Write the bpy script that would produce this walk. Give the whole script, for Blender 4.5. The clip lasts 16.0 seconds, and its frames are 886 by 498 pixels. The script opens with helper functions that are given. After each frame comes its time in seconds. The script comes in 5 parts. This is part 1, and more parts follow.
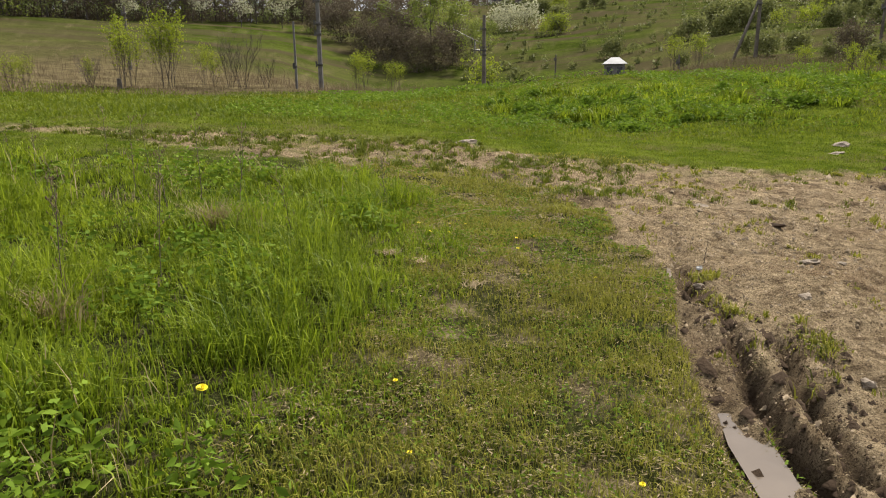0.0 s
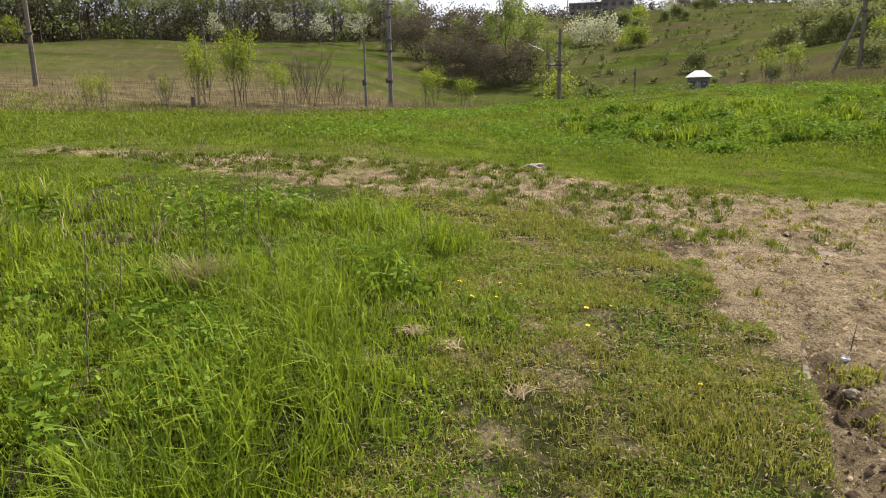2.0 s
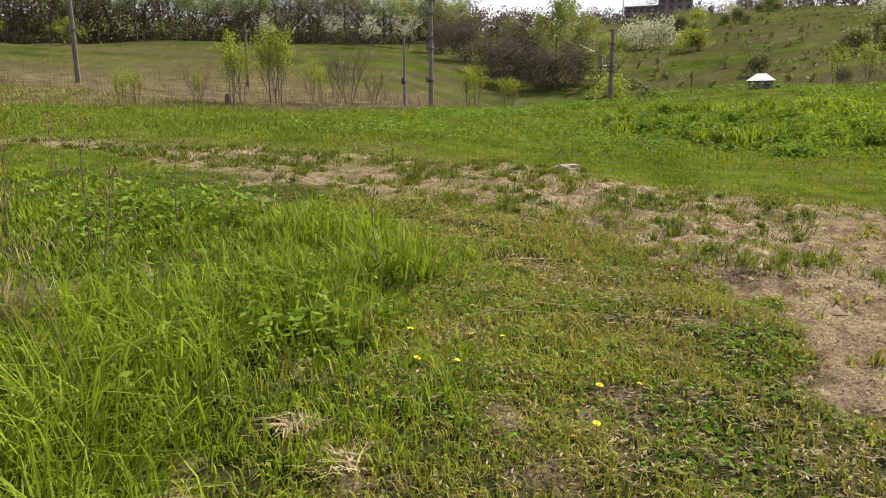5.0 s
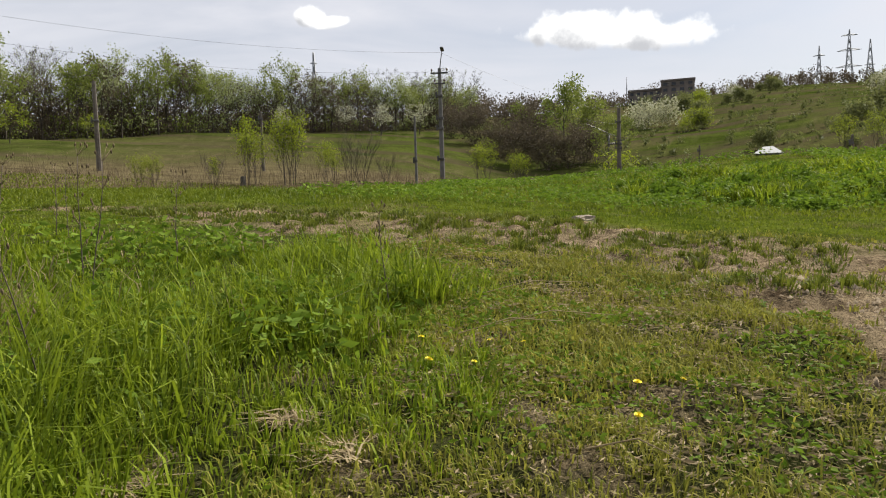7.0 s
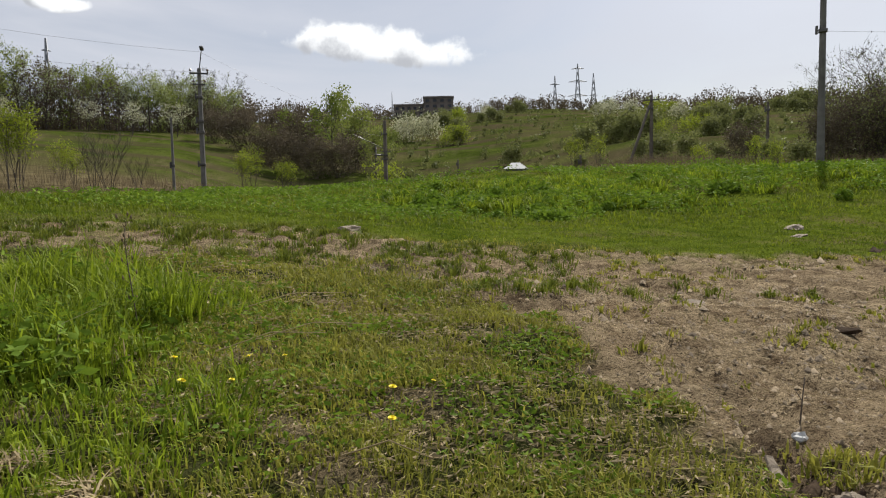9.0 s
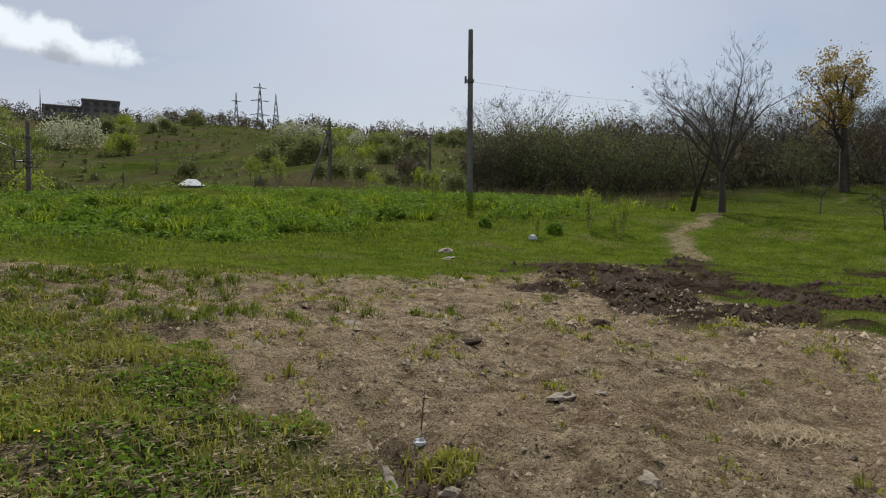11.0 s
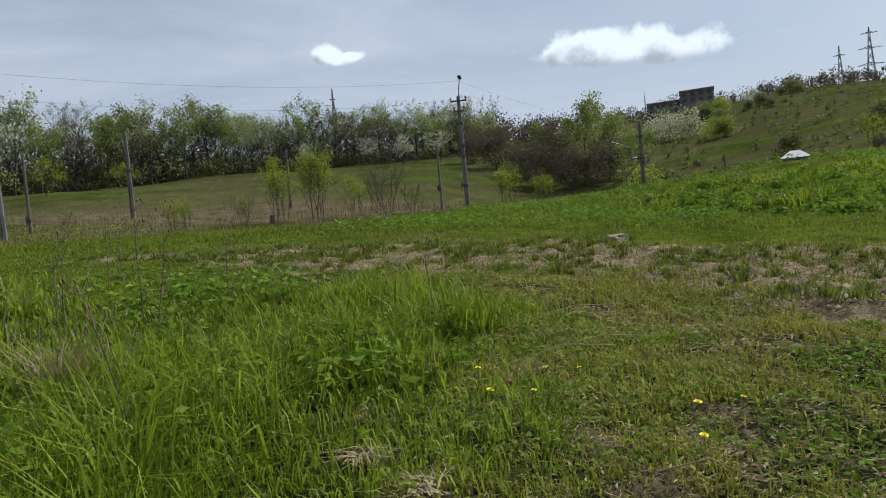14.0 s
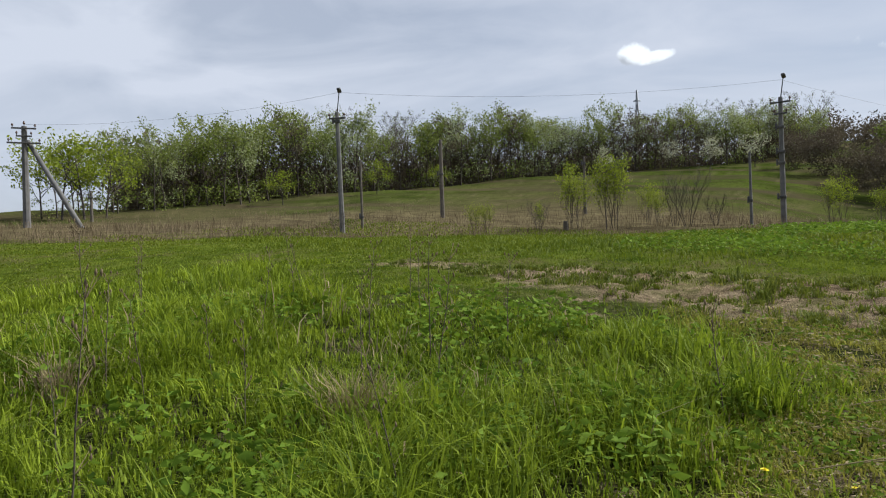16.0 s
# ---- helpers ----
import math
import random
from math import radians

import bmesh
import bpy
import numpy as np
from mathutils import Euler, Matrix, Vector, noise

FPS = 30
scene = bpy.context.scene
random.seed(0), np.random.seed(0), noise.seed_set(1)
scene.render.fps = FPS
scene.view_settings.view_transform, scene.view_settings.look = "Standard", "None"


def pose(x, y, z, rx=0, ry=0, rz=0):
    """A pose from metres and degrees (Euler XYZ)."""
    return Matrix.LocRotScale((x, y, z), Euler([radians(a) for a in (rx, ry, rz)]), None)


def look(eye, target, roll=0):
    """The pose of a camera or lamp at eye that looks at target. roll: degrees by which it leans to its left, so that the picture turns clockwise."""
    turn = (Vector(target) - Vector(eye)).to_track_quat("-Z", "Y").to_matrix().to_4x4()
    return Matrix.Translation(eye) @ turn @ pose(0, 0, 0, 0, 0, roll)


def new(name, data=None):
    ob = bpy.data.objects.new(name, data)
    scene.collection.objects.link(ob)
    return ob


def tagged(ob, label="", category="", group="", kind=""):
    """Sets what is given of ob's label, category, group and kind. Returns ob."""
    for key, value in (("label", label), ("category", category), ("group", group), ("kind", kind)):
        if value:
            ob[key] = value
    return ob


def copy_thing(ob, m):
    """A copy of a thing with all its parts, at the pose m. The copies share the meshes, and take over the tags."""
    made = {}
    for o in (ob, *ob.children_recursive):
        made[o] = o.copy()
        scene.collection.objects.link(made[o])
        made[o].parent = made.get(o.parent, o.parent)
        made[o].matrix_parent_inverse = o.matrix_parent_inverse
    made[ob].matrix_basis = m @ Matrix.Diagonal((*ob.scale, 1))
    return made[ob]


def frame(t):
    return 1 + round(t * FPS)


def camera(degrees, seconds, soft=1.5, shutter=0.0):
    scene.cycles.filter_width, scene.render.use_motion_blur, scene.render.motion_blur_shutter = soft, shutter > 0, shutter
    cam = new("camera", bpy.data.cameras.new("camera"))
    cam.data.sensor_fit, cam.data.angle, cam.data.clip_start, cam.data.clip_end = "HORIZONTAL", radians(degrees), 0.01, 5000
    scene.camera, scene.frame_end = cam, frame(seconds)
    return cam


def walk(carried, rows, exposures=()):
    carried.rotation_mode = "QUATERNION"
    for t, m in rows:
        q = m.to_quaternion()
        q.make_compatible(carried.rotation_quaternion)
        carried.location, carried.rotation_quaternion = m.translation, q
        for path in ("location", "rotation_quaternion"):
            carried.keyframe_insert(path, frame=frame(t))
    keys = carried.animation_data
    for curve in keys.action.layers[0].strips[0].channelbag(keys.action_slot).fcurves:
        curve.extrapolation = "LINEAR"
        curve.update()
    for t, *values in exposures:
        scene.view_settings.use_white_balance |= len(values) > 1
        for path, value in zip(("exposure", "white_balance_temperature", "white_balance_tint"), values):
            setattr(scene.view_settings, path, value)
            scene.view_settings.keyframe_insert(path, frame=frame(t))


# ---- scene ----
cam = camera(68.3, 16.0, soft=1.1)
PATH = [
    (0, (0.055, 0.13, 1.31), (0.179, 1.741, 0.93), -0.5),
    (0.5, (0.117, 0.378, 1.374), (0.232, 2.004, 1.06), -0.6),
    (1, (0.149, 0.747, 1.462), (0.184, 2.38, 1.165), -1.8),
    (1.5, (0.217, 1.125, 1.472), (0.188, 2.761, 1.186), -0.8),
    (2, (0.354, 1.575, 1.373), (0.295, 3.199, 1.031), -0.8),
    (2.5, (0.442, 2.014, 1.389), (0.461, 3.63, 1.014), -0.0),
    (3, (0.593, 2.399, 1.35), (0.422, 4.025, 1.069), -0.1),
    (3.5, (0.749, 2.672, 1.33), (0.525, 4.274, 0.959), -0.5),
    (4, (0.824, 2.924, 1.33), (0.636, 4.537, 0.989), -0.3),
    (4.2, (0.818, 3.012, 1.336), (0.637, 4.616, 0.949), -0.1),
    (6.3, (0.818, 3.524, 0.709), (0.627, 5.16, 0.5), -1.1),
    (6.5, (0.805, 3.523, 0.701), (0.607, 5.157, 0.481), -1.4),
    (7, (0.798, 3.52, 0.711), (0.583, 5.162, 0.59), -1.7),
    (7.5, (0.804, 3.503, 0.703), (0.688, 5.157, 0.619), -2.0),
    (8, (0.802, 3.458, 0.708), (0.762, 5.115, 0.631), -2.2),
    (8.5, (0.826, 3.474, 0.722), (0.962, 5.124, 0.598), -2.5),
    (9, (0.844, 3.452, 0.735), (1.204, 5.069, 0.622), -1.1),
    (9.5, (0.886, 3.439, 0.746), (1.415, 5.011, 0.685), -1.2),
    (10, (0.92, 3.388, 0.752), (1.649, 4.88, 0.707), 0.4),
    (10.2, (0.944, 3.376, 0.758), (1.736, 4.834, 0.701), 0.3),
    (12.3, (1.022, 3.338, 0.773), (2.328, 4.362, 0.753), 1.0),
    (12.5, (0.984, 3.357, 0.782), (2.188, 4.499, 0.735), -0.2),
    (13, (0.78, 3.288, 0.756), (1.405, 4.82, 0.625), -2.1),
    (13.2, (0.71, 3.332, 0.745), (1.008, 4.963, 0.663), -4.8),
    (13.5, (0.73, 3.378, 0.756), (0.765, 5.037, 0.716), -5.9),
    (14, (0.706, 3.405, 0.764), (0.427, 5.041, 0.712), -5.3),
    (14.5, (0.716, 3.44, 0.797), (0.198, 5.015, 0.731), -5.3),
    (15, (0.784, 3.454, 0.926), (0.256, 5.027, 0.897), -4.1),
    (15.5, (0.784, 3.463, 1.023), (-0.06, 4.89, 0.936), -3.5),
    (16, (0.774, 3.527, 1.038), (-0.176, 4.889, 1.037), -1.8),
]
EXPOSURES = [(0, 0.75, 6600, 11), (0.5, 1.25, 6400, 10), (1.0, 0.85, 6400, 10), (1.5, 1.08, 6450, 10), (2.0, 0.95, 6450, 10), (2.5, 0.95, 6500, 10), (4.2, 1.05, 6600, 10), (6.5, 0.58, 6500, 10), (8.5, 0.36, 6400, 10), (10, 0.12, 6100, 9),
             (12.5, 0.0, 5900, 8), (13, 0.03, 5850, 6), (14.5, 0.14, 5700, 6), (16, 0.27, 5900, 8)]
walk(cam, [(t, look(eye, target, roll)) for t, eye, target, roll in PATH], EXPOSURES)

# ---- sky and sun ----
SUN_BEARING, SUN_HEIGHT = -42.0, 44.0   # degrees left of +y, degrees above the horizon
world = bpy.data.worlds.new("sky")
scene.world = world
world.use_nodes = True
wn, wl = world.node_tree.nodes, world.node_tree.links
wn.clear()
sky = wn.new("ShaderNodeTexSky")
sky.sky_type, sky.sun_disc = "NISHITA", False
sky.sun_elevation, sky.sun_rotation = radians(SUN_HEIGHT), radians(-SUN_BEARING)
sky.air_density, sky.dust_density = 1.0, 2.0
tc, mp = wn.new("ShaderNodeTexCoord"), wn.new("ShaderNodeMapping")
mp.inputs["Scale"].default_value = (1.0, 1.6, 4.5)
n1 = wn.new("ShaderNodeTexNoise")
n1.inputs["Scale"].default_value, n1.inputs["Detail"].default_value = 2.2, 7.0
n1.inputs["Roughness"].default_value, n1.inputs["Distortion"].default_value = 0.52, 0.5
ramp = wn.new("ShaderNodeValToRGB")
ramp.color_ramp.elements[0].position, ramp.color_ramp.elements[0].color = 0.34, (0.0, 0.0, 0.0, 1)
ramp.color_ramp.elements[1].position, ramp.color_ramp.elements[1].color = 0.68, (1, 1, 1, 1)
mixc = wn.new("ShaderNodeMix")
mixc.data_type = "RGBA"
mixc.inputs["B"].default_value = (8.6, 8.7, 9.3, 1)
scale = wn.new("ShaderNodeMath")
scale.operation, scale.inputs[1].default_value = "MULTIPLY_ADD", 0.50
scale.inputs[2].default_value = 0.38
bg, wout = wn.new("ShaderNodeBackground"), wn.new("ShaderNodeOutputWorld")
bg.inputs["Strength"].default_value = 0.067
wl.new(tc.outputs["Generated"], mp.inputs["Vector"])
wl.new(mp.outputs["Vector"], n1.inputs["Vector"])
wl.new(n1.outputs["Fac"], ramp.inputs["Fac"])
wl.new(ramp.outputs["Color"], scale.inputs[0])
side, west = wn.new("ShaderNodeSeparateXYZ"), wn.new("ShaderNodeMath")
west.operation, west.inputs[1].default_value, west.use_clamp = "MULTIPLY_ADD", -0.3, True
wl.new(tc.outputs["Generated"], side.inputs["Vector"])
wl.new(side.outputs["X"], west.inputs[0])
wl.new(scale.outputs[0], west.inputs[2])
wl.new(west.outputs[0], mixc.inputs["Factor"])
wl.new(sky.outputs["Color"], mixc.inputs["A"])
sky_colour = mixc.outputs["Result"]
puff = wn.new("ShaderNodeTexNoise")
puff.inputs["Scale"].default_value, puff.inputs["Detail"].default_value, puff.inputs["Roughness"].default_value = 22.0, 6.0, 0.55
wl.new(tc.outputs["Generated"], puff.inputs["Vector"])


def wmath(op, a, b=None, c=None):
    n = wn.new("ShaderNodeMath")
    n.operation = op
    for i, v in enumerate((a, b, c)):
        if v is None:
            continue
        if isinstance(v, (int, float)):
            n.inputs[i].default_value = v
        else:
            wl.new(v, n.inputs[i])
    return n.outputs[0]


def cumulus(colour, bearing, elevation, wide, tall, tilt, density=1.0):
    """A small heaped cloud in the sky, sizes in degrees: white above, grey below."""
    b, e = radians(bearing), radians(elevation)
    mid = Vector((-math.sin(b) * math.cos(e), math.cos(b) * math.cos(e), math.sin(e)))
    right = Vector((math.cos(b), math.sin(b), 0))
    up = right.cross(mid)
    right, up = right * math.cos(radians(tilt)) + up * math.sin(radians(tilt)), up * math.cos(radians(tilt)) - right * math.sin(radians(tilt))

    def along(axis):
        n = wn.new("ShaderNodeVectorMath")
        n.operation, n.inputs[1].default_value = "DOT_PRODUCT", tuple(axis)
        wl.new(tc.outputs["Generated"], n.inputs[0])
        return n.outputs["Value"]

    u = wmath("DIVIDE", along(right), radians(wide) / 2)
    v = wmath("DIVIDE", along(up), radians(tall) / 2)
    low = wmath("MULTIPLY", wmath("MINIMUM", v, 0.0), 1.5)
    high = wmath("MAXIMUM", v, 0.0)
    d = wmath("ADD", wmath("POWER", wmath("ABSOLUTE", u), 2.4), wmath("ADD", wmath("MULTIPLY", low, low), wmath("MULTIPLY", high, high)))
    edge = wmath("ADD", d, wmath("MULTIPLY_ADD", puff.outputs["Fac"], 3.0, -1.5))
    front = wmath("GREATER_THAN", along(mid), 0.5)
    mask = wn.new("ShaderNodeMapRange")
    mask.interpolation_type = "SMOOTHSTEP"
    mask.inputs["From Min"].default_value, mask.inputs["From Max"].default_value = 1.12, 0.42
    wl.new(edge, mask.inputs["Value"])
    shade = wn.new("ShaderNodeMapRange")
    shade.interpolation_type = "SMOOTHSTEP"
    shade.inputs["From Min"].default_value, shade.inputs["From Max"].default_value = -0.9, 0.0
    wl.new(wmath("ADD", v, wmath("MULTIPLY_ADD", puff.outputs["Fac"], 2.4, -1.2)), shade.inputs["Value"])
    tone, out_ = wn.new("ShaderNodeMix"), wn.new("ShaderNodeMix")
    tone.data_type = out_.data_type = "RGBA"
    tone.inputs["A"].default_value, tone.inputs["B"].default_value = (6.6, 6.7, 7.0, 1), (13.5, 13.5, 13.3, 1)
    wl.new(shade.outputs["Result"], tone.inputs["Factor"])
    wl.new(wmath("MULTIPLY", wmath("MULTIPLY", mask.outputs["Result"], front), density), out_.inputs["Factor"])
    wl.new(colour, out_.inputs["A"])
    wl.new(tone.outputs["Result"], out_.inputs["B"])
    return out_.outputs["Result"]


sky_colour = cumulus(sky_colour, -7.5, 13.3, 16.0, 4.0, -6)
sky_colour = cumulus(sky_colour, 18.2, 15.3, 2.6, 2.2, -20)
sky_colour = cumulus(sky_colour, 16.4, 14.9, 3.0, 1.2, 10)
wl.new(sky_colour, bg.inputs["Color"])
wl.new(bg.outputs["Background"], wout.inputs["Surface"])

sun = new("sun", bpy.data.lights.new("sun", "SUN"))
sun.data.energy, sun.data.angle, sun.data.color = 5.0, radians(0.6), (1.0, 0.94, 0.84)
sb, sh = radians(SUN_BEARING), radians(SUN_HEIGHT)
sun.matrix_world = look((-math.sin(sb) * math.cos(sh) * 90, math.cos(sb) * math.cos(sh) * 90, math.sin(sh) * 90), (0, 0, 0))

# ---- materials ----
def material(name, low, high, scale=4.0, rough=0.8, bump=0.3, bump_scale=None, island=0.0, translucent=0.0, metal=0.0, detail=6.0, obj=0.0, big=0.0, spec=0.3):
    """Two colours mixed by noise at two scales, fine relief, and variation by island or by object."""
    m = bpy.data.materials.new(name)
    m.use_nodes = True
    N, Lk = m.node_tree.nodes, m.node_tree.links
    p, out = N["Principled BSDF"], N["Material Output"]
    p.inputs["Roughness"].default_value, p.inputs["Metallic"].default_value = rough, metal
    p.inputs["Specular IOR Level"].default_value = spec if not translucent else 0.12
    co = N.new("ShaderNodeTexCoord")
    a, b = N.new("ShaderNodeTexNoise"), N.new("ShaderNodeTexNoise")
    a.inputs["Scale"].default_value, a.inputs["Detail"].default_value = scale, detail
    b.inputs["Scale"].default_value, b.inputs["Detail"].default_value = big or scale * 0.13, 3.0
    add = N.new("ShaderNodeMath")
    add.operation = "ADD"
    Lk.new(co.outputs["Object"], a.inputs["Vector"])
    Lk.new(co.outputs["Object"], b.inputs["Vector"])
    Lk.new(a.outputs["Fac"], add.inputs[0])
    Lk.new(b.outputs["Fac"], add.inputs[1])
    value = add.outputs[0]
    for socket, amount in (("island", island), ("obj", obj)):
        if amount:
            src = N.new("ShaderNodeNewGeometry").outputs["Random Per Island"] if socket == "island" else N.new("ShaderNodeObjectInfo").outputs["Random"]
            mad = N.new("ShaderNodeMath")
            mad.operation, mad.inputs[1].default_value = "MULTIPLY_ADD", amount
            Lk.new(src, mad.inputs[0])
            Lk.new(value, mad.inputs[2])
            value = mad.outputs[0]
    span = N.new("ShaderNodeMapRange")
    span.inputs["From Min"].default_value, span.inputs["From Max"].default_value = 0.65, 1.35 + island + obj
    Lk.new(value, span.inputs["Value"])
    mix = N.new("ShaderNodeMix")
    mix.data_type = "RGBA"
    mix.inputs["A"].default_value, mix.inputs["B"].default_value = (*low, 1), (*high, 1)
    Lk.new(span.outputs["Result"], mix.inputs["Factor"])
    Lk.new(mix.outputs["Result"], p.inputs["Base Color"])
    if bump:
        c, bm = N.new("ShaderNodeTexNoise"), N.new("ShaderNodeBump")
        c.inputs["Scale"].default_value, c.inputs["Detail"].default_value = bump_scale or scale * 5, 4.0
        bm.inputs["Strength"].default_value, bm.inputs["Distance"].default_value = bump, 0.02
        Lk.new(co.outputs["Object"], c.inputs["Vector"])
        Lk.new(c.outputs["Fac"], bm.inputs["Height"])
        Lk.new(bm.outputs["Normal"], p.inputs["Normal"])
    if translucent:
        tr, ms = N.new("ShaderNodeBsdfTranslucent"), N.new("ShaderNodeMixShader")
        ms.inputs["Fac"].default_value = translucent
        Lk.new(mix.outputs["Result"], tr.inputs["Color"])
        Lk.new(p.outputs["BSDF"], ms.inputs[1])
        Lk.new(tr.outputs["BSDF"], ms.inputs[2])
        Lk.new(ms.outputs["Shader"], out.inputs["Surface"])
    return m


M_BLADE = material("grass_blade", (0.03, 0.07, 0.003), (0.36, 0.44, 0.03), 0.6, 0.55, 0, island=1.0, translucent=0.42)
M_LAWN = material("lawn_blade", (0.035, 0.06, 0.004), (0.45, 0.42, 0.07), 0.9, 0.6, 0, island=1.0, translucent=0.35)
M_TURF = material("turf_tuft", (0.03, 0.055, 0.005), (0.23, 0.255, 0.035), 0.9, 0.6, 0, island=1.0, translucent=0.35)
M_MEADOW = material("meadow_blade", (0.06, 0.095, 0.006), (0.22, 0.26, 0.02), 0.25, 0.6, 0, island=0.7, translucent=0.4)
M_STRAW = material("straw", (0.16, 0.115, 0.055), (0.52, 0.42, 0.25), 3.0, 0.7, 0, island=0.9, translucent=0.25)
M_BRUSH = material("dry_brush", (0.08, 0.058, 0.036), (0.25, 0.19, 0.115), 0.3, 0.8, 0, island=0.8, translucent=0.15)
M_WEED = material("weed_leaf", (0.06, 0.12, 0.008), (0.21, 0.30, 0.03), 3.0, 0.75, 0, island=0.8, translucent=0.35)
M_BARK = material("bark", (0.035, 0.028, 0.022), (0.11, 0.09, 0.07), 5.0, 0.9, 0.6, obj=0.4)
M_TWIG = material("twig", (0.05, 0.04, 0.033), (0.14, 0.11, 0.085), 3.0, 0.9, 0, island=0.7)
M_LEAF = material("spring_leaf", (0.09, 0.13, 0.018), (0.32, 0.36, 0.08), 0.7, 0.6, 0, island=0.7, obj=0.6, translucent=0.4)
M_PALE = material("pale_leaf", (0.17, 0.21, 0.07), (0.46, 0.50, 0.25), 0.7, 0.6, 0, island=0.8, obj=0.4, translucent=0.4)
M_LIME = material("lime_leaf", (0.13, 0.18, 0.012), (0.36, 0.41, 0.04), 2.0, 0.6, 0, island=0.8, translucent=0.45)
M_BLOSSOM = material("blossom", (0.28, 0.29, 0.15), (0.66, 0.65, 0.46), 1.5, 0.6, 0, island=0.8, translucent=0.3)
M_OCHRE = material("ochre_leaf", (0.19, 0.135, 0.025), (0.42, 0.31, 0.07), 2.0, 0.6, 0, island=0.8, translucent=0.4)
M_OLIVE = material("olive_leaf", (0.085, 0.10, 0.03), (0.27, 0.285, 0.10), 0.6, 0.7, 0, island=0.7, obj=0.5, translucent=0.3)
M_DUSK = material("budding_twig", (0.06, 0.047, 0.034), (0.19, 0.155, 0.095), 0.6, 0.8, 0, island=0.7, obj=0.5, translucent=0.2)
M_CONCRETE = material("weathered_concrete", (0.09, 0.085, 0.08), (0.20, 0.19, 0.18), 3.0, 0.85, 0.4, 30)
M_WOODPOST = material("grey_wood", (0.07, 0.058, 0.046), (0.18, 0.155, 0.125), 6.0, 0.85, 0.5)
M_STEEL = material("dark_steel", (0.05, 0.05, 0.05), (0.15, 0.14, 0.13), 8.0, 0.5, 0.2, metal=0.6)
M_CERAMIC = material("insulator", (0.05, 0.03, 0.02), (0.12, 0.07, 0.05), 6.0, 0.3, 0)
M_WIRE = material("wire", (0.10, 0.10, 0.11), (0.2, 0.2, 0.2), 1.0, 0.5, 0, metal=0.5)
M_STONE = material("pale_stone", (0.14, 0.11, 0.078), (0.31, 0.25, 0.18), 9.0, 0.85, 0.6)
# skyline steel: its grey is lightened to carry the distance haze
M_PYLON = material("hazed_galvanised_steel", (0.20, 0.21, 0.22), (0.34, 0.35, 0.36), 2.0, 0.6, 0.1, metal=0.3)
M_PETAL = material("yellow_petal", (0.72, 0.58, 0.01), (0.88, 0.76, 0.03), 30.0, 0.6, 0.2)
M_CLOD = material("wet_clod", (0.018, 0.012, 0.008), (0.075, 0.052, 0.034), 6.0, 0.95, 0.8, obj=0.5, spec=0.05)
M_WALL = material("far_wall", (0.10, 0.085, 0.075), (0.2, 0.17, 0.15), 0.5, 0.9, 0.2)
M_PLASTER = material("white_plaster", (0.42, 0.42, 0.41), (0.62, 0.62, 0.6), 1.5, 0.8, 0.2)
M_GLASS = material("dark_pane", (0.02, 0.022, 0.025), (0.05, 0.05, 0.06), 1.0, 0.1, 0)
M_PLASTIC = material("litter_plastic", (0.36, 0.36, 0.35), (0.6, 0.6, 0.58), 12.0, 0.6, 0.3)

# water: a dark sheet with a clear mirror-like surface
M_WATER = material("puddle_water", (0.10, 0.08, 0.06), (0.16, 0.13, 0.10), 3.0, 0.06, 0.08, 12)
M_WATER.node_tree.nodes["Principled BSDF"].inputs["Specular IOR Level"].default_value = 0.5
# ---- plan: the lie of the land ----
CX, CY = 0.83, 3.4                        # the middle of the standing place
BEARING = [-110, -80, -63, -46, -30, -19, -8, 2, 10, 25, 40, 55, 70, 110]
CREST = [0.9, 0.9, 1.3, 1.8, 2.05, 2.05, 1.7, 1.35, 1.35, 1.4, 1.6, 1.65, 1.7, 1.7]
NEAR_Z = [2.5, 2.8, 3.0, 3.1, 3.3, 2.0, 1.4, 1.5, 2.2, 3.0, 3.6, 3.3, 3.0, 3.0]
MID_Z = [5.0, 5.5, 5.5, 6.0, 6.0, 2.8, 1.5, 2.5, 5.5, 7.0, 7.2, 6.4, 5.2, 4.5]
TOP_R = [150, 150, 160, 220, 270, 270, 270, 200, 135, 118, 95, 85, 85, 100]
TOP_Z = [12, 14, 16, 26, 36, 39, 36, 26, 15.5, 13.3, 9.6, 7.6, 6.2, 6.0]
DIRT = [(1.45, -3), (1.45, 2.3), (1.56, 2.6), (1.69, 2.95), (1.80, 3.3), (1.98, 3.8), (2.17, 4.55), (2.27, 5.2), (2.42, 5.75), (2.32, 6.33), (2.28, 6.9), (2.27, 7.9),
        (1.9, 8.8), (1.3, 9.5), (0.5, 9.85), (-0.7, 10.2), (-2.5, 10.9), (-4.1, 11.6), (-8, 13.0), (-8, 14.4), (-4.4, 12.9), (-2.7, 13.5), (-0.3, 13.5), (1.56, 13.3),
        (3.0, 11.9), (4.4, 11.5), (6.8, 11.3), (8.5, 11.0), (12.5, 11.4), (13, 10.2), (10.3, 8.6), (9.2, 6.7), (8.9, 5.5), (9.8, 4.5), (13, 2), (14, -3)]
TRACK = ((1.60, 2.0), (1.66, 2.6), (1.75, 3.05), (2.05, 4.1), (2.5, 5.2), (3.0, 6.3))       # flat wheel track
GROOVES = [((1.83, 1.9), (1.87, 2.6), (2.0, 3.2), (2.25, 4.0), (2.42, 4.5), (2.46, 5.15), (2.53, 5.42), (2.67, 5.72), (2.78, 6.15), (3.0, 6.6)), ((2.08, 1.9), (2.13, 2.7), (2.3, 3.3), (2.58, 4.0))]


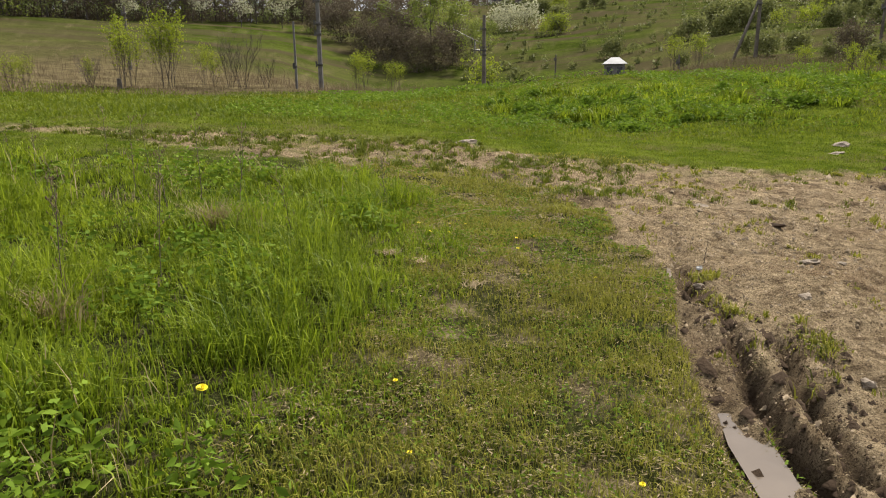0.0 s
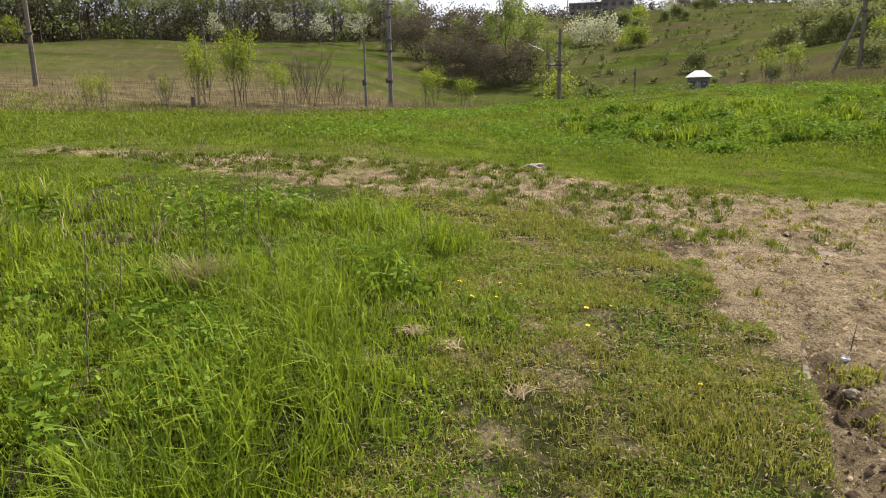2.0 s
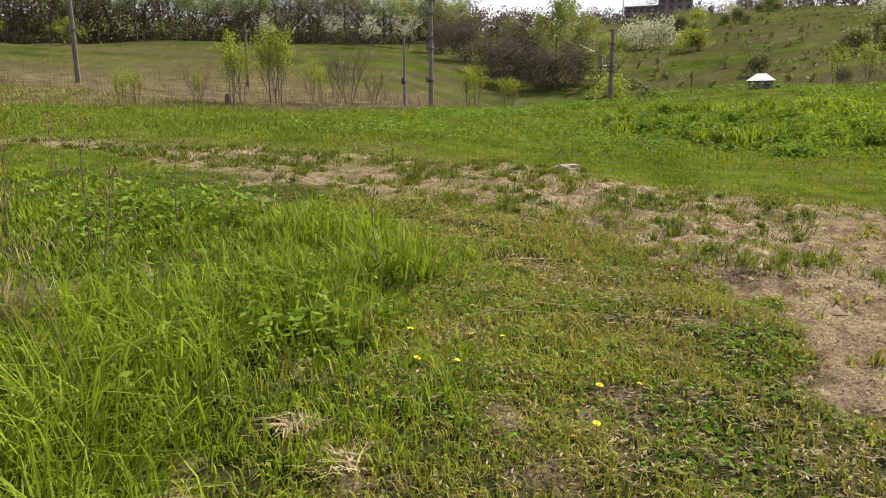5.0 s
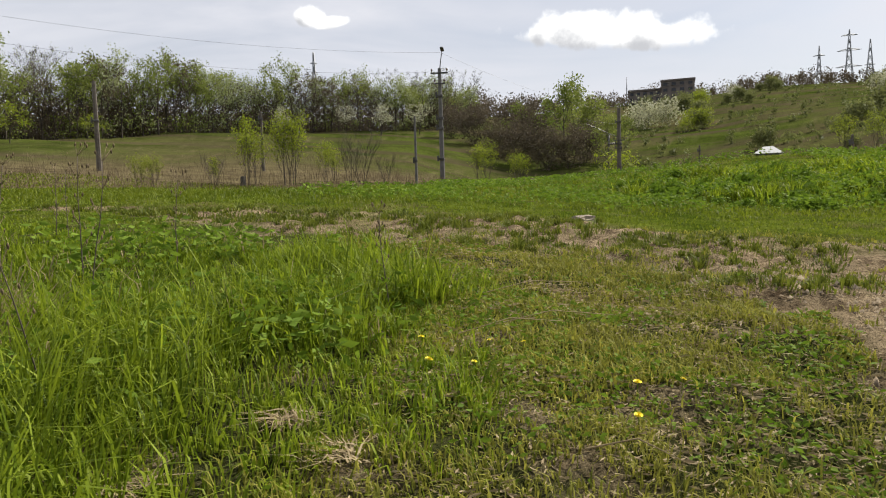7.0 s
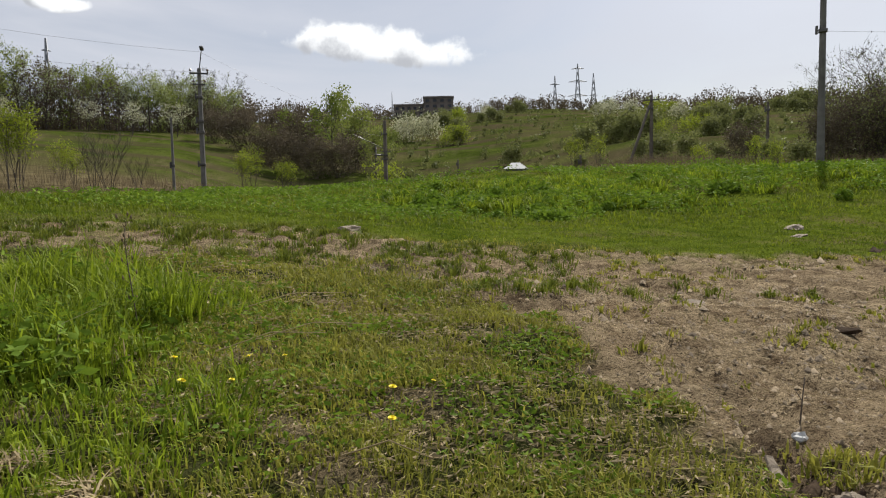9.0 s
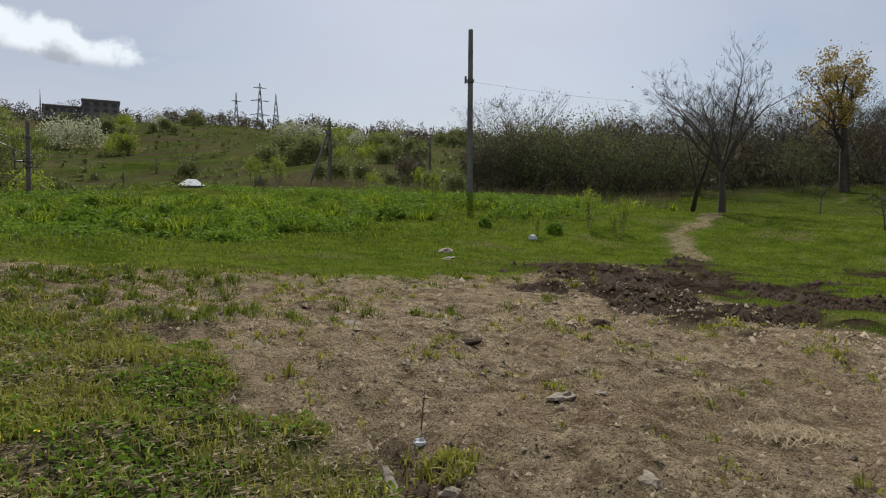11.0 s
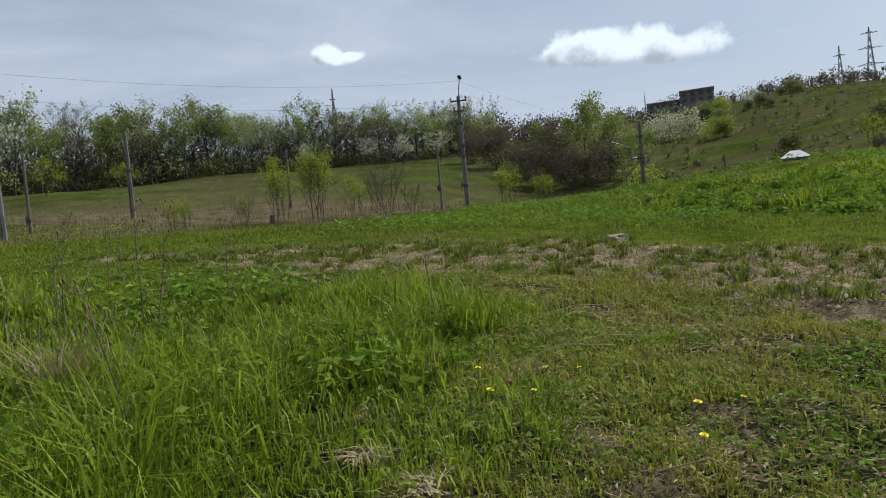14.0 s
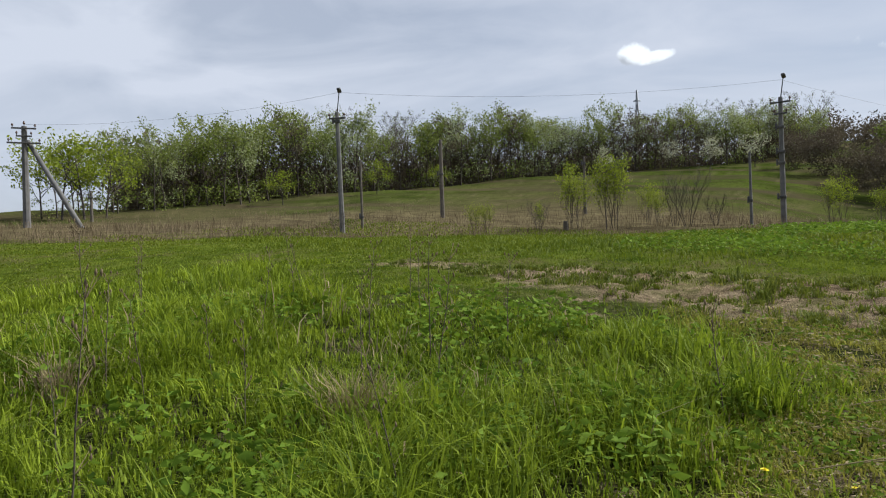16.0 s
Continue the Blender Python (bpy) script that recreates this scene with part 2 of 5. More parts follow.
def smooth(a, b, v):
    s = np.clip((v - a) / (b - a), 0, 1)
    return s * s * (3 - 2 * s)


def lattice(ix, iy, seed):
    h = np.sin(ix * 127.1 + iy * 311.7 + seed * 74.7) * 43758.5453
    return h - np.floor(h)


def value_noise(x, y, size, seed=0):
    """Smooth noise from 0 to 1, with bumps about size metres wide."""
    x, y = np.asarray(x) / size, np.asarray(y) / size
    ix, iy = np.floor(x), np.floor(y)
    fx, fy = x - ix, y - iy
    fx, fy = fx * fx * (3 - 2 * fx), fy * fy * (3 - 2 * fy)
    a, b = lattice(ix, iy, seed), lattice(ix + 1, iy, seed)
    c, d = lattice(ix, iy + 1, seed), lattice(ix + 1, iy + 1, seed)
    return (a * (1 - fx) + b * fx) * (1 - fy) + (c * (1 - fx) + d * fx) * fy


def segment_distance(x, y, ax, ay, bx, by):
    s = np.clip(((x - ax) * (bx - ax) + (y - ay) * (by - ay)) / ((bx - ax) ** 2 + (by - ay) ** 2), 0, 1)
    return np.hypot(x - ax - s * (bx - ax), y - ay - s * (by - ay)), s


def line_distance(x, y, pts):
    d = np.full(np.shape(x), 1e9)
    for (ax, ay), (bx, by) in zip(pts, pts[1:]):
        d = np.minimum(d, segment_distance(x, y, ax, ay, bx, by)[0])
    return d


def dirt_inside(x, y):
    """Metres inside the outline of the bare road (negative outside)."""
    inside = np.zeros(np.shape(x), bool)
    for (ax, ay), (bx, by) in zip(DIRT, DIRT[1:] + DIRT[:1]):
        cross = (ay > y) != (by > y)
        xi = ax + (y - ay) / ((by - ay) or 1e-9) * (bx - ax)
        inside ^= cross & (x < xi)
    d = line_distance(x, y, DIRT + DIRT[:1])
    return np.where(inside, d, -d)


def mud_amount(x, y):
    d = np.full(np.shape(x), 9.0)
    for ax, ay, bx, by, wide in ((8.6, 7.9, 10.6, 10.6, 1.0), (10.0, 8.6, 14.0, 10.2, 0.55), (9.2, 7.2, 12.4, 6.4, 0.5), (17.0, 8.4, 19.6, 6.9, 0.4), (11.5, 7.9, 14.6, 8.0, 0.35)):
        d = np.minimum(d, segment_distance(x, y, ax, ay, bx, by)[0] - wide)
    return smooth(0.25, -0.25, d - 0.2 + 1.5 * (value_noise(x * 0.6, y, 0.9, 5) - 0.5) + 1.3 * (value_noise(x * 0.6, y, 0.3, 6) - 0.5))


def track_amount(x, y):
    return np.exp(-(line_distance(x, y, TRACK) / 0.13) ** 4) * smooth(6.6, 5.2, y)


def groove_amount(x, y):
    d = np.minimum(line_distance(x, y, GROOVES[0]), line_distance(x, y, GROOVES[1])) + 0.04 * (value_noise(x, y, 0.15, 13) - 0.5)
    return np.exp(-(d / 0.065) ** 2) * np.interp(y, [3.6, 4.6, 5.9, 6.7], [1.0, 0.55, 0.5, 0.0])


def rut_amount(x, y):
    return np.maximum(track_amount(x, y), groove_amount(x, y))


def dirt_amount(x, y):
    """1 on bare earth, 0 under grass."""
    s = dirt_inside(x, y)
    fringe = 0.35 * (value_noise(x, y, 0.9, 1) - 0.5) + 0.6 * (value_noise(x, y, 0.28, 2) - 0.5)
    road = smooth(-0.15, 0.25, s + fringe)
    # the older branch of the road is half grown over
    grown = smooth(4.2, 2.0, x) * smooth(7.6, 9.0, y) + smooth(9.6, 11.4, y) * smooth(1.5, 3.5, x)
    tuft = 0.45 * smooth(0.45, 0.6, 0.42 * value_noise(x, y * 1.3, 0.26, 3) + 0.33 * value_noise(x, y * 1.2, 0.11, 4) + 0.25 * value_noise(x, y, 1.4, 9))
    road = road * (1 - np.clip(grown, 0, 1) * tuft)
    # trodden spots in the short grass
    spots = np.zeros(np.shape(x))
    for px, py, pr in ((0.9, 4.9, 0.17), (1.07, 3.3, 0.2), (0.86, 2.4, 0.28), (0.8, 5.75, 0.22), (1.0, 5.3, 0.2), (0.2, 3.5, 0.2), (0.35, 5.2, 0.15), (1.3, 5.9, 0.25), (0.6, 6.6, 0.2)):
        spots = np.maximum(spots, np.exp(-((x - px) ** 2 + (y - py) ** 2) / pr ** 2))
    spots = smooth(0.1, 1.0, spots + 0.8 * (value_noise(x, y, 0.16, 7) - 0.5) + 0.5 * (value_noise(x, y, 0.05, 10) - 0.5))
    trail = smooth(0.5, 0.2, line_distance(x, y, [(15.5, 11.2), (19.5, 14.2), (22, 14.6), (27, 17)]) + 0.5 * (value_noise(x, y, 0.5, 8) - 0.5))
    return np.clip(np.maximum(np.maximum(road, spots * 0.62), np.maximum(trail * 0.8, rut_amount(x, y) * 1.2)), 0, 1)


def height(x, y, fine=True):
    x, y = np.asarray(x, float), np.asarray(y, float)
    dx, dy = x - CX, y - CY
    r, b = np.hypot(dx, dy), np.degrees(np.arctan2(-dx, dy))
    xs = np.interp(x, [-30, -5, 5.5, 12, 40], [-7, -4, 5.0, 6.6, 6.6])
    ys = np.interp(y, [-40, -3, 16, 40], [-5, -3, 16, 28])
    z = -0.083 - 0.07 * (xs - 0.83) + 0.06 * (ys - 4.98)
    z = z - 0.02 * smooth(0, 1.2, dirt_inside(x, y)) * smooth(14, 9, y)
    z = z - 0.05 * np.exp(-((dx / 0.5) ** 2 + (dy / 0.4) ** 2))
    crest, near, mid = np.interp(b, BEARING, CREST), np.interp(b, BEARING, NEAR_Z), np.interp(b, BEARING, MID_Z)
    tr, tz = np.interp(b, BEARING, TOP_R), np.interp(b, BEARING, TOP_Z)
    z = z + (crest - z) * smooth(15, 31, r)
    z = np.where(r > 31, crest + (near - crest) * np.clip((r - 31) / 15, 0, 1), z)
    z = np.where(r > 46, near + (mid - near) * np.clip((r - 46) / 29, 0, 1), z)
    z = np.where(r > 75, mid + (tz - mid) * np.clip((r - 75) / np.maximum(tr - 75, 10), 0, 1), z)
    z = np.where(r > tr, tz - 0.02 * np.maximum(r - tr - 45, 0), z)
    z = z + smooth(18, 60, r) * 0.9 * (value_noise(x, y, 17, 11) - 0.5) + smooth(8, 26, r) * 0.3 * (value_noise(x, y, 4.5, 12) - 0.5)
    if fine:
        d = dirt_amount(x, y)
        m = mud_amount(x, y)
        close = smooth(26, 12, r)
        z = z + close * ((0.05 + 0.06 * d) * (value_noise(x, y, 0.7, 21) - 0.5) + (0.025 + 0.05 * d) * (value_noise(x, y, 0.17, 22) - 0.5) + (0.016 + 0.03 * d) * (value_noise(x, y, 0.07, 23) - 0.5))
        z = z + m * (0.15 * (value_noise(x, y, 0.6, 24) - 0.4) + 0.05 * (value_noise(x, y, 0.25, 25) - 0.5))
        z = z - 0.085 * track_amount(x, y) - 0.15 * groove_amount(x, y)
        z = z + 0.028 * np.exp(-((line_distance(x, y, GROOVES[0]) - 0.13) / 0.05) ** 2) * smooth(4.8, 3.8, y)
    return z


def ground_at(x, y):
    return float(height(np.array([x]), np.array([y]))[0])


def place(bearing, r):
    """The spot on the ground at that bearing (degrees left of +y) and distance."""
    x, y = CX - r * math.sin(radians(bearing)), CY + r * math.cos(radians(bearing))
    return x, y, ground_at(x, y)


# ---- mesh helpers ----
def fast_mesh(name, verts, tris_or_quads):
    """A mesh from numpy arrays: verts (n, 3), a list of face arrays (m, k)."""
    me = bpy.data.meshes.new(name)
    verts = np.asarray(verts, np.float32)
    faces = [np.asarray(f, np.int32) for f in tris_or_quads if len(f)]
    loops = np.concatenate([f.ravel() for f in faces])
    sizes = np.concatenate([np.full(len(f), f.shape[1], np.int32) for f in faces])
    me.vertices.add(len(verts))
    me.vertices.foreach_set("co", verts.ravel())
    me.loops.add(len(loops))
    me.loops.foreach_set("vertex_index", loops)
    me.polygons.add(len(sizes))
    me.polygons.foreach_set("loop_start", np.concatenate([[0], np.cumsum(sizes)[:-1]]).astype(np.int32))
    me.update(calc_edges=True)
    return me


def mesh_ob(name, verts, faces, mat, parent=None, label="", even=False):
    me = fast_mesh(name, verts, faces)
    me.materials.append(mat)
    if even:
        me.polygons.foreach_set("use_smooth", np.ones(len(me.polygons), bool))
    ob = new(name, me)
    if parent:
        ob.parent = parent
    if label:
        ob["label"] = label
    return ob


def part(name, bm, mat, parent=None, label="", even=False):
    me = bpy.data.meshes.new(name)
    bm.to_mesh(me)
    bm.free()
    me.materials.append(mat)
    if even:
        me.polygons.foreach_set("use_smooth", np.ones(len(me.polygons), bool))
    ob = new(name, me)
    if parent:
        ob.parent = parent
    if label:
        ob["label"] = label
    return ob


def thing(name, label, category, group="", m=None):
    ob = new(name)
    ob.empty_display_size = 0.2
    if m is not None:
        ob.matrix_basis = m
    return tagged(ob, label, category, group)


def box(bm, sx, sy, sz, m, bevel=0.0):
    made = bmesh.ops.create_cube(bm, size=1.0, matrix=m @ Matrix.Diagonal((sx, sy, sz, 1)))
    if bevel:
        edges = list({e for v in made["verts"] for e in v.link_edges})
        bmesh.ops.bevel(bm, geom=edges, offset=bevel, segments=1, affect="EDGES")


class Tubes:
    """Collects tapered tubes into one mesh."""

    def __init__(self):
        self.v, self.q, self.t = [], [], []

    def add(self, pts, radii, sides=6, cap=True):
        base = len(self.v)
        pts = [Vector(p) for p in pts]
        for i, p in enumerate(pts):
            d = (pts[min(i + 1, len(pts) - 1)] - pts[max(i - 1, 0)]).normalized()
            u = d.cross(Vector((0.31, 0.95, 0.1))).normalized()
            w = d.cross(u)
            for k in range(sides):
                a = 2 * math.pi * k / sides
                self.v.append(p + radii[i] * (math.cos(a) * u + math.sin(a) * w))
        for i in range(len(pts) - 1):
            for k in range(sides):
                a, b = base + i * sides + k, base + i * sides + (k + 1) % sides
                self.q.append((a, b, b + sides, a + sides))
        if cap:
            top = base + (len(pts) - 1) * sides
            self.v.append(pts[-1])
            for k in range(sides):
                self.t.append((top + k, top + (k + 1) % sides, len(self.v) - 1))

    def ob(self, name, mat, parent=None, label=""):
        return mesh_ob(name, np.array([tuple(p) for p in self.v]), [np.array(self.q).reshape(-1, 4), np.array(self.t).reshape(-1, 3)], mat, parent, label, even=True)


def cards(centres, sizes, rng, long=1.0, flat=0.0, up=0.0):
    """Small bent leaves (two triangles each) round the given centres, turned at random."""
    n = len(centres)
    a = rng.normal(size=(n, 3))
    a[:, 2] = a[:, 2] * (1 - flat) + up * 2
    a /= np.linalg.norm(a, axis=1)[:, None]
    b = np.cross(a, rng.normal(size=(n, 3)))
    b /= np.linalg.norm(b, axis=1)[:, None]
    c = np.cross(a, b)
    s = np.asarray(sizes)[:, None]
    p0, p2 = centres - a * s * long, centres + a * s * long
    p1, p3 = centres + b * s * 0.55 + c * s * 0.15, centres - b * s * 0.55 + c * s * 0.15
    v = np.stack([p0, p1, p2, p3], 1).reshape(-1, 3)
    i = np.arange(n)[:, None] * 4
    return v, np.concatenate([i + [[0, 1, 2]], i + [[0, 2, 3]]])


def blades(x, y, z, tall, wide, lean, rng, sweep=None):
    """Bent grass blades of five corners each at the given feet."""
    n = len(x)
    turn = rng.uniform(0, 2 * np.pi, n) if sweep is None else sweep
    side = turn + np.pi / 2 + rng.normal(0, 0.5, n)
    dx, dy, sx, sy = np.cos(turn), np.sin(turn), np.cos(side), np.sin(side)
    l1, l2 = tall * lean * 0.28, tall * lean
    h1, h2 = tall * 0.55, tall * np.sqrt(np.maximum(1 - lean ** 2 * 0.7, 0.15))
    w = wide * 0.5
    v = np.empty((n, 5, 3))
    v[:, 0] = np.stack([x - sx * w, y - sy * w, z - 0.01], 1)
    v[:, 1] = np.stack([x + sx * w, y + sy * w, z - 0.01], 1)
    v[:, 2] = np.stack([x + sx * w * 0.85 + dx * l1, y + sy * w * 0.85 + dy * l1, z + h1], 1)
    v[:, 3] = np.stack([x - sx * w * 0.85 + dx * l1, y - sy * w * 0.85 + dy * l1, z + h1], 1)
    v[:, 4] = np.stack([x + dx * l2, y + dy * l2, z + h2], 1)
    i = np.arange(n)[:, None] * 5
    return v.reshape(-1, 3), i + [[0, 1, 2, 3]], i + [[3, 2, 4]]


def blade_field(name, mat, label, x, y, tall, wide, lean, rng, category="grass"):
    z = height(x, y)
    v, q, t = blades(x, y, z, tall, wide, lean, rng)
    return tagged(mesh_ob(name, v, [q, t], mat), label, category, kind="stuff")


# ---- the ground, one sheet to the horizon ----
def build_ground():
    ox, oy = 0.3, 0.0
    rings = [0.0]
    r = 0.25
    while r < 3200:
        rings.append(r)
        r *= 1.0165 if r < 40 else 1.05
    front = np.linspace(-105, 105, 541)
    back = np.linspace(105, 255, 31)[1:-1]
    ang = np.radians(np.concatenate([front, back]))
    R, A = np.meshgrid(np.array(rings[1:]), ang, indexing="ij")
    x, y = ox - R * np.sin(A), oy + R * np.cos(A)
    z = height(x.ravel(), y.ravel()).reshape(x.shape)
    v = np.stack([x, y, z], -1).reshape(-1, 3)
    v = np.concatenate([v, [[ox, oy, ground_at(ox, oy)]]])
    nr, na = x.shape
    i, j = np.meshgrid(np.arange(nr - 1), np.arange(na), indexing="ij")
    jn = (j + 1) % na
    q = np.stack([i * na + j, i * na + jn, (i + 1) * na + jn, (i + 1) * na + j], -1).reshape(-1, 4)[:, ::-1]
    k = np.arange(na)
    t = np.stack([k, (k + 1) % na, np.full(na, nr * na)], -1)
    m = bpy.data.materials.new("ground")
    m.use_nodes = True
    N, Lk = m.node_tree.nodes, m.node_tree.links
    p = N["Principled BSDF"]
    p.inputs["Roughness"].default_value, p.inputs["Specular IOR Level"].default_value = 1.0, 0.0
    co = N.new("ShaderNodeTexCoord")

    def tex(scale, detail=5.0, rough=0.6):
        n = N.new("ShaderNodeTexNoise")
        n.inputs["Scale"].default_value, n.inputs["Detail"].default_value, n.inputs["Roughness"].default_value = scale, detail, rough
        Lk.new(co.outputs["Object"], n.inputs["Vector"])
        return n.outputs["Fac"]

    def mix(fac, a, b, lo=None, hi=None):
        n = N.new("ShaderNodeMix")
        n.data_type = "RGBA"
        if lo is not None:
            mr = N.new("ShaderNodeMapRange")
            mr.inputs["From Min"].default_value, mr.inputs["From Max"].default_value = lo, hi
            Lk.new(fac, mr.inputs["Value"])
            fac = mr.outputs["Result"]
        Lk.new(fac, n.inputs["Factor"])
        for key, val in (("A", a), ("B", b)):
            if isinstance(val, tuple):
                n.inputs[key].default_value = (*val, 1)
            else:
                Lk.new(val, n.inputs[key])
        return n.outputs["Result"]

    def attr(key):
        n = N.new("ShaderNodeAttribute")
        n.attribute_name = key
        return n.outputs["Fac"]

    soil = mix(tex(7, 8, 0.75), (0.075, 0.05, 0.03), (0.44, 0.345, 0.215), 0.31, 0.64)
    soil = mix(tex(0.8, 4), soil, (0.20, 0.135, 0.08), 0.5, 0.85)
    soil = mix(tex(48, 4, 0.7), (0.032, 0.022, 0.014), soil, 0.35, 0.46)
    soil = mix(tex(130, 3, 0.7), (0.04, 0.028, 0.017), soil, 0.35, 0.47)
    soil = mix(tex(2.3, 7, 0.65), soil, (0.055, 0.038, 0.024), 0.52, 0.72)
    # turf under the blades, its dark colour deepening the shade in the gaps
    turf = mix(tex(9, 6, 0.7), (0.016, 0.022, 0.006), (0.075, 0.08, 0.028), 0.3, 0.7)
    turf = mix(tex(2.6, 6, 0.7), turf, (0.24, 0.19, 0.115), 0.53, 0.68)
    verdure = mix(tex(1.1, 7, 0.7), (0.035, 0.058, 0.005), (0.115, 0.145, 0.018), 0.34, 0.66)
    verdure = mix(tex(0.45, 7, 0.7), verdure, (0.12, 0.105, 0.042), 0.52, 0.7)
    # hillside grass, darkened in its colour to stand in for cloud shade
    field = mix(tex(0.16, 7, 0.62), (0.026, 0.039, 0.006), (0.07, 0.09, 0.016), 0.35, 0.65)
    field = mix(tex(0.045, 6), field, (0.085, 0.077, 0.033), 0.45, 0.66)
    field = mix(tex(2.2, 4), (0.022, 0.03, 0.009), field, 0.25, 0.5)
    bands = N.new("ShaderNodeMapping")
    bands.inputs["Scale"].default_value, bands.inputs["Rotation"].default_value = (0.022, 0.11, 0.0), (0, 0, radians(-20))
    Lk.new(co.outputs["Object"], bands.inputs["Vector"])
    strip = N.new("ShaderNodeTexNoise")
    strip.inputs["Scale"].default_value, strip.inputs["Detail"].default_value, strip.inputs["Roughness"].default_value = 1.0, 6.0, 0.65
    Lk.new(bands.outputs["Vector"], strip.inputs["Vector"])
    field = mix(strip.outputs["Fac"], field, (0.062, 0.052, 0.028), 0.47, 0.6)
    c = mix(attr("green"), turf, verdure)
    c = mix(attr("far"), c, field)
    c = mix(attr("dry"), c, mix(tex(0.9, 5), (0.065, 0.05, 0.028), (0.15, 0.125, 0.065), 0.35, 0.65))
    c = mix(attr("dirt"), c, soil)
    c = mix(attr("mud"), c, mix(tex(5, 6), (0.018, 0.012, 0.008), (0.08, 0.058, 0.04), 0.35, 0.75))
    Lk.new(c, p.inputs["Base Color"])
    bp = N.new("ShaderNodeBump")
    bp.inputs["Strength"].default_value, bp.inputs["Distance"].default_value = 1.0, 0.05
    Lk.new(tex(26, 8, 0.75), bp.inputs["Height"])
    Lk.new(bp.outputs["Normal"], p.inputs["Normal"])
    g = mesh_ob("ground", v, [q, t], m, even=True)
    X, Y = v[:, 0], v[:, 1]
    rr = np.hypot(X - CX, Y - CY)
    b = np.degrees(np.arctan2(-(X - CX), Y - CY))
    dry = smooth(31, 34, rr + 5 * (value_noise(X, Y, 5, 31) - 0.5)) * smooth(62, 46, rr) * smooth(-3, 8, b)
    dry = np.maximum(dry, 0.2 * smooth(20, 30, b) * smooth(40, 60, rr) * smooth(150, 90, rr) * value_noise(X, Y, 9, 32) * 1.6)
    for key, val in (("dirt", dirt_amount(X, Y)), ("mud", np.maximum(mud_amount(X, Y), 0.9 * groove_amount(X, Y) + 0.3 * track_amount(X, Y))), ("far", smooth(26, 36, rr)), ("green", smooth(6, 10, rr)), ("dry", np.clip(dry, 0, 1))):
        at = g.data.attributes.new(key, "FLOAT", "POINT")
        at.data.foreach_set("value", val.astype(np.float32))
    return tagged(g, "grassy meadow with a rutted bare earth road and green hillsides", "ground", kind="structure")


build_ground()
rng = np.random.default_rng(4)


def scatter(n, x0, x1, y0, y1):
    return rng.uniform(x0, x1, n), rng.uniform(y0, y1, n)


def tall_amount(x, y):
    """1 in the uncut grass beside the path, 0 on the trodden green."""
    edge = np.interp(y, [0, 2, 3.5, 5, 6.5, 7.5, 8.2, 9.0, 9.8, 10.6, 11.6], [-0.6, -0.55, -0.3, 0.12, 0.22, 0.2, 0.0, -0.9, -3.0, -6, -9])
    return smooth(0.18, -0.32, x - edge + 0.5 * (value_noise(x, y, 0.7, 41) - 0.5)) * smooth(15.5, 12.5, y + 0.35 * x)


# uncut grass in leaning tufts, thick and knee high near the path
def tufts(n, box_, blades_each, chance, tall, wide, lean, spread):
    """Feet, sizes and lean directions of blades that grow in tufts."""
    cx, cy = scatter(n, *box_)
    k = rng.random(n) < chance(cx, cy)
    cx, cy = cx[k], cy[k]
    count = np.maximum(3, (blades_each * rng.uniform(0.3, 1.7, len(cx))).astype(int))
    owner = np.repeat(np.arange(len(cx)), count)
    m = len(owner)
    a = rng.uniform(0, 2 * np.pi, m)
    sp = spread * rng.uniform(0.4, 1.5, len(cx))[owner]
    d = np.abs(rng.normal(0, 1, m)) * sp
    x, y = cx[owner] + d * np.cos(a), cy[owner] + d * np.sin(a)
    comb = rng.uniform(0, 2 * np.pi, len(cx))[owner]
    sweep = np.where(rng.random(m) < 0.35, comb, a) + rng.normal(0, 0.5, m)
    h = tall(cx, cy)[owner] * rng.uniform(0.35, 1.15, m) * rng.uniform(0.6, 1.35, len(cx))[owner]
    ln = np.clip(lean * rng.uniform(0.2, 1.6, m) * (0.6 + 0.6 * d / (sp + 1e-6)), 0.05, 0.97)
    w = wide(x, y) * rng.uniform(0.55, 1.5, m)
    return x, y, h, w, ln, sweep


def tuft_field(name, mat, label, t):
    x, y, h, w, ln, sweep = t
    v, q, f = blades(x, y, height(x, y), h, w, ln, rng, sweep)
    return tagged(mesh_ob(name, v, [q, f], mat), label, "grass", kind="stuff")


def away(x, y):
    return np.hypot(x - 0.6, y - 3.2)


tuft_field("uncut_grass", M_BLADE, "bright green uncut spring grass in leaning tufts", tufts(
    33000, (-11, 0.6, -2.5, 14), 15, lambda x, y: tall_amount(x, y) * (0.12 + 0.88 * smooth(10, 3, away(x, y))) * (0.35 + 1.1 * value_noise(x, y, 0.6, 42)),
    lambda x, y: (0.09 + 0.27 * smooth(0.25, 0.85, value_noise(x, y, 0.75, 43))) * (0.4 + 0.6 * tall_amount(x, y)), lambda x, y: 0.005 + 0.0009 * away(x, y), 0.8, 0.085))
tuft_field("fringe_grass", M_BLADE, "half-tall green grass at the edge of the trodden path", tufts(
    4600, (-2.2, 1.6, 1.0, 10.5), 14, lambda x, y: smooth(0.05, 0.5, tall_amount(x - 0.38, y)) * (1 - 0.6 * tall_amount(x, y)) * smooth(0.5, 0.1, dirt_amount(x, y)),
    lambda x, y: 0.05 + 0.10 * value_noise(x, y, 0.5, 57), lambda x, y: 0.004 + 0.0009 * away(x, y), 0.85, 0.07))
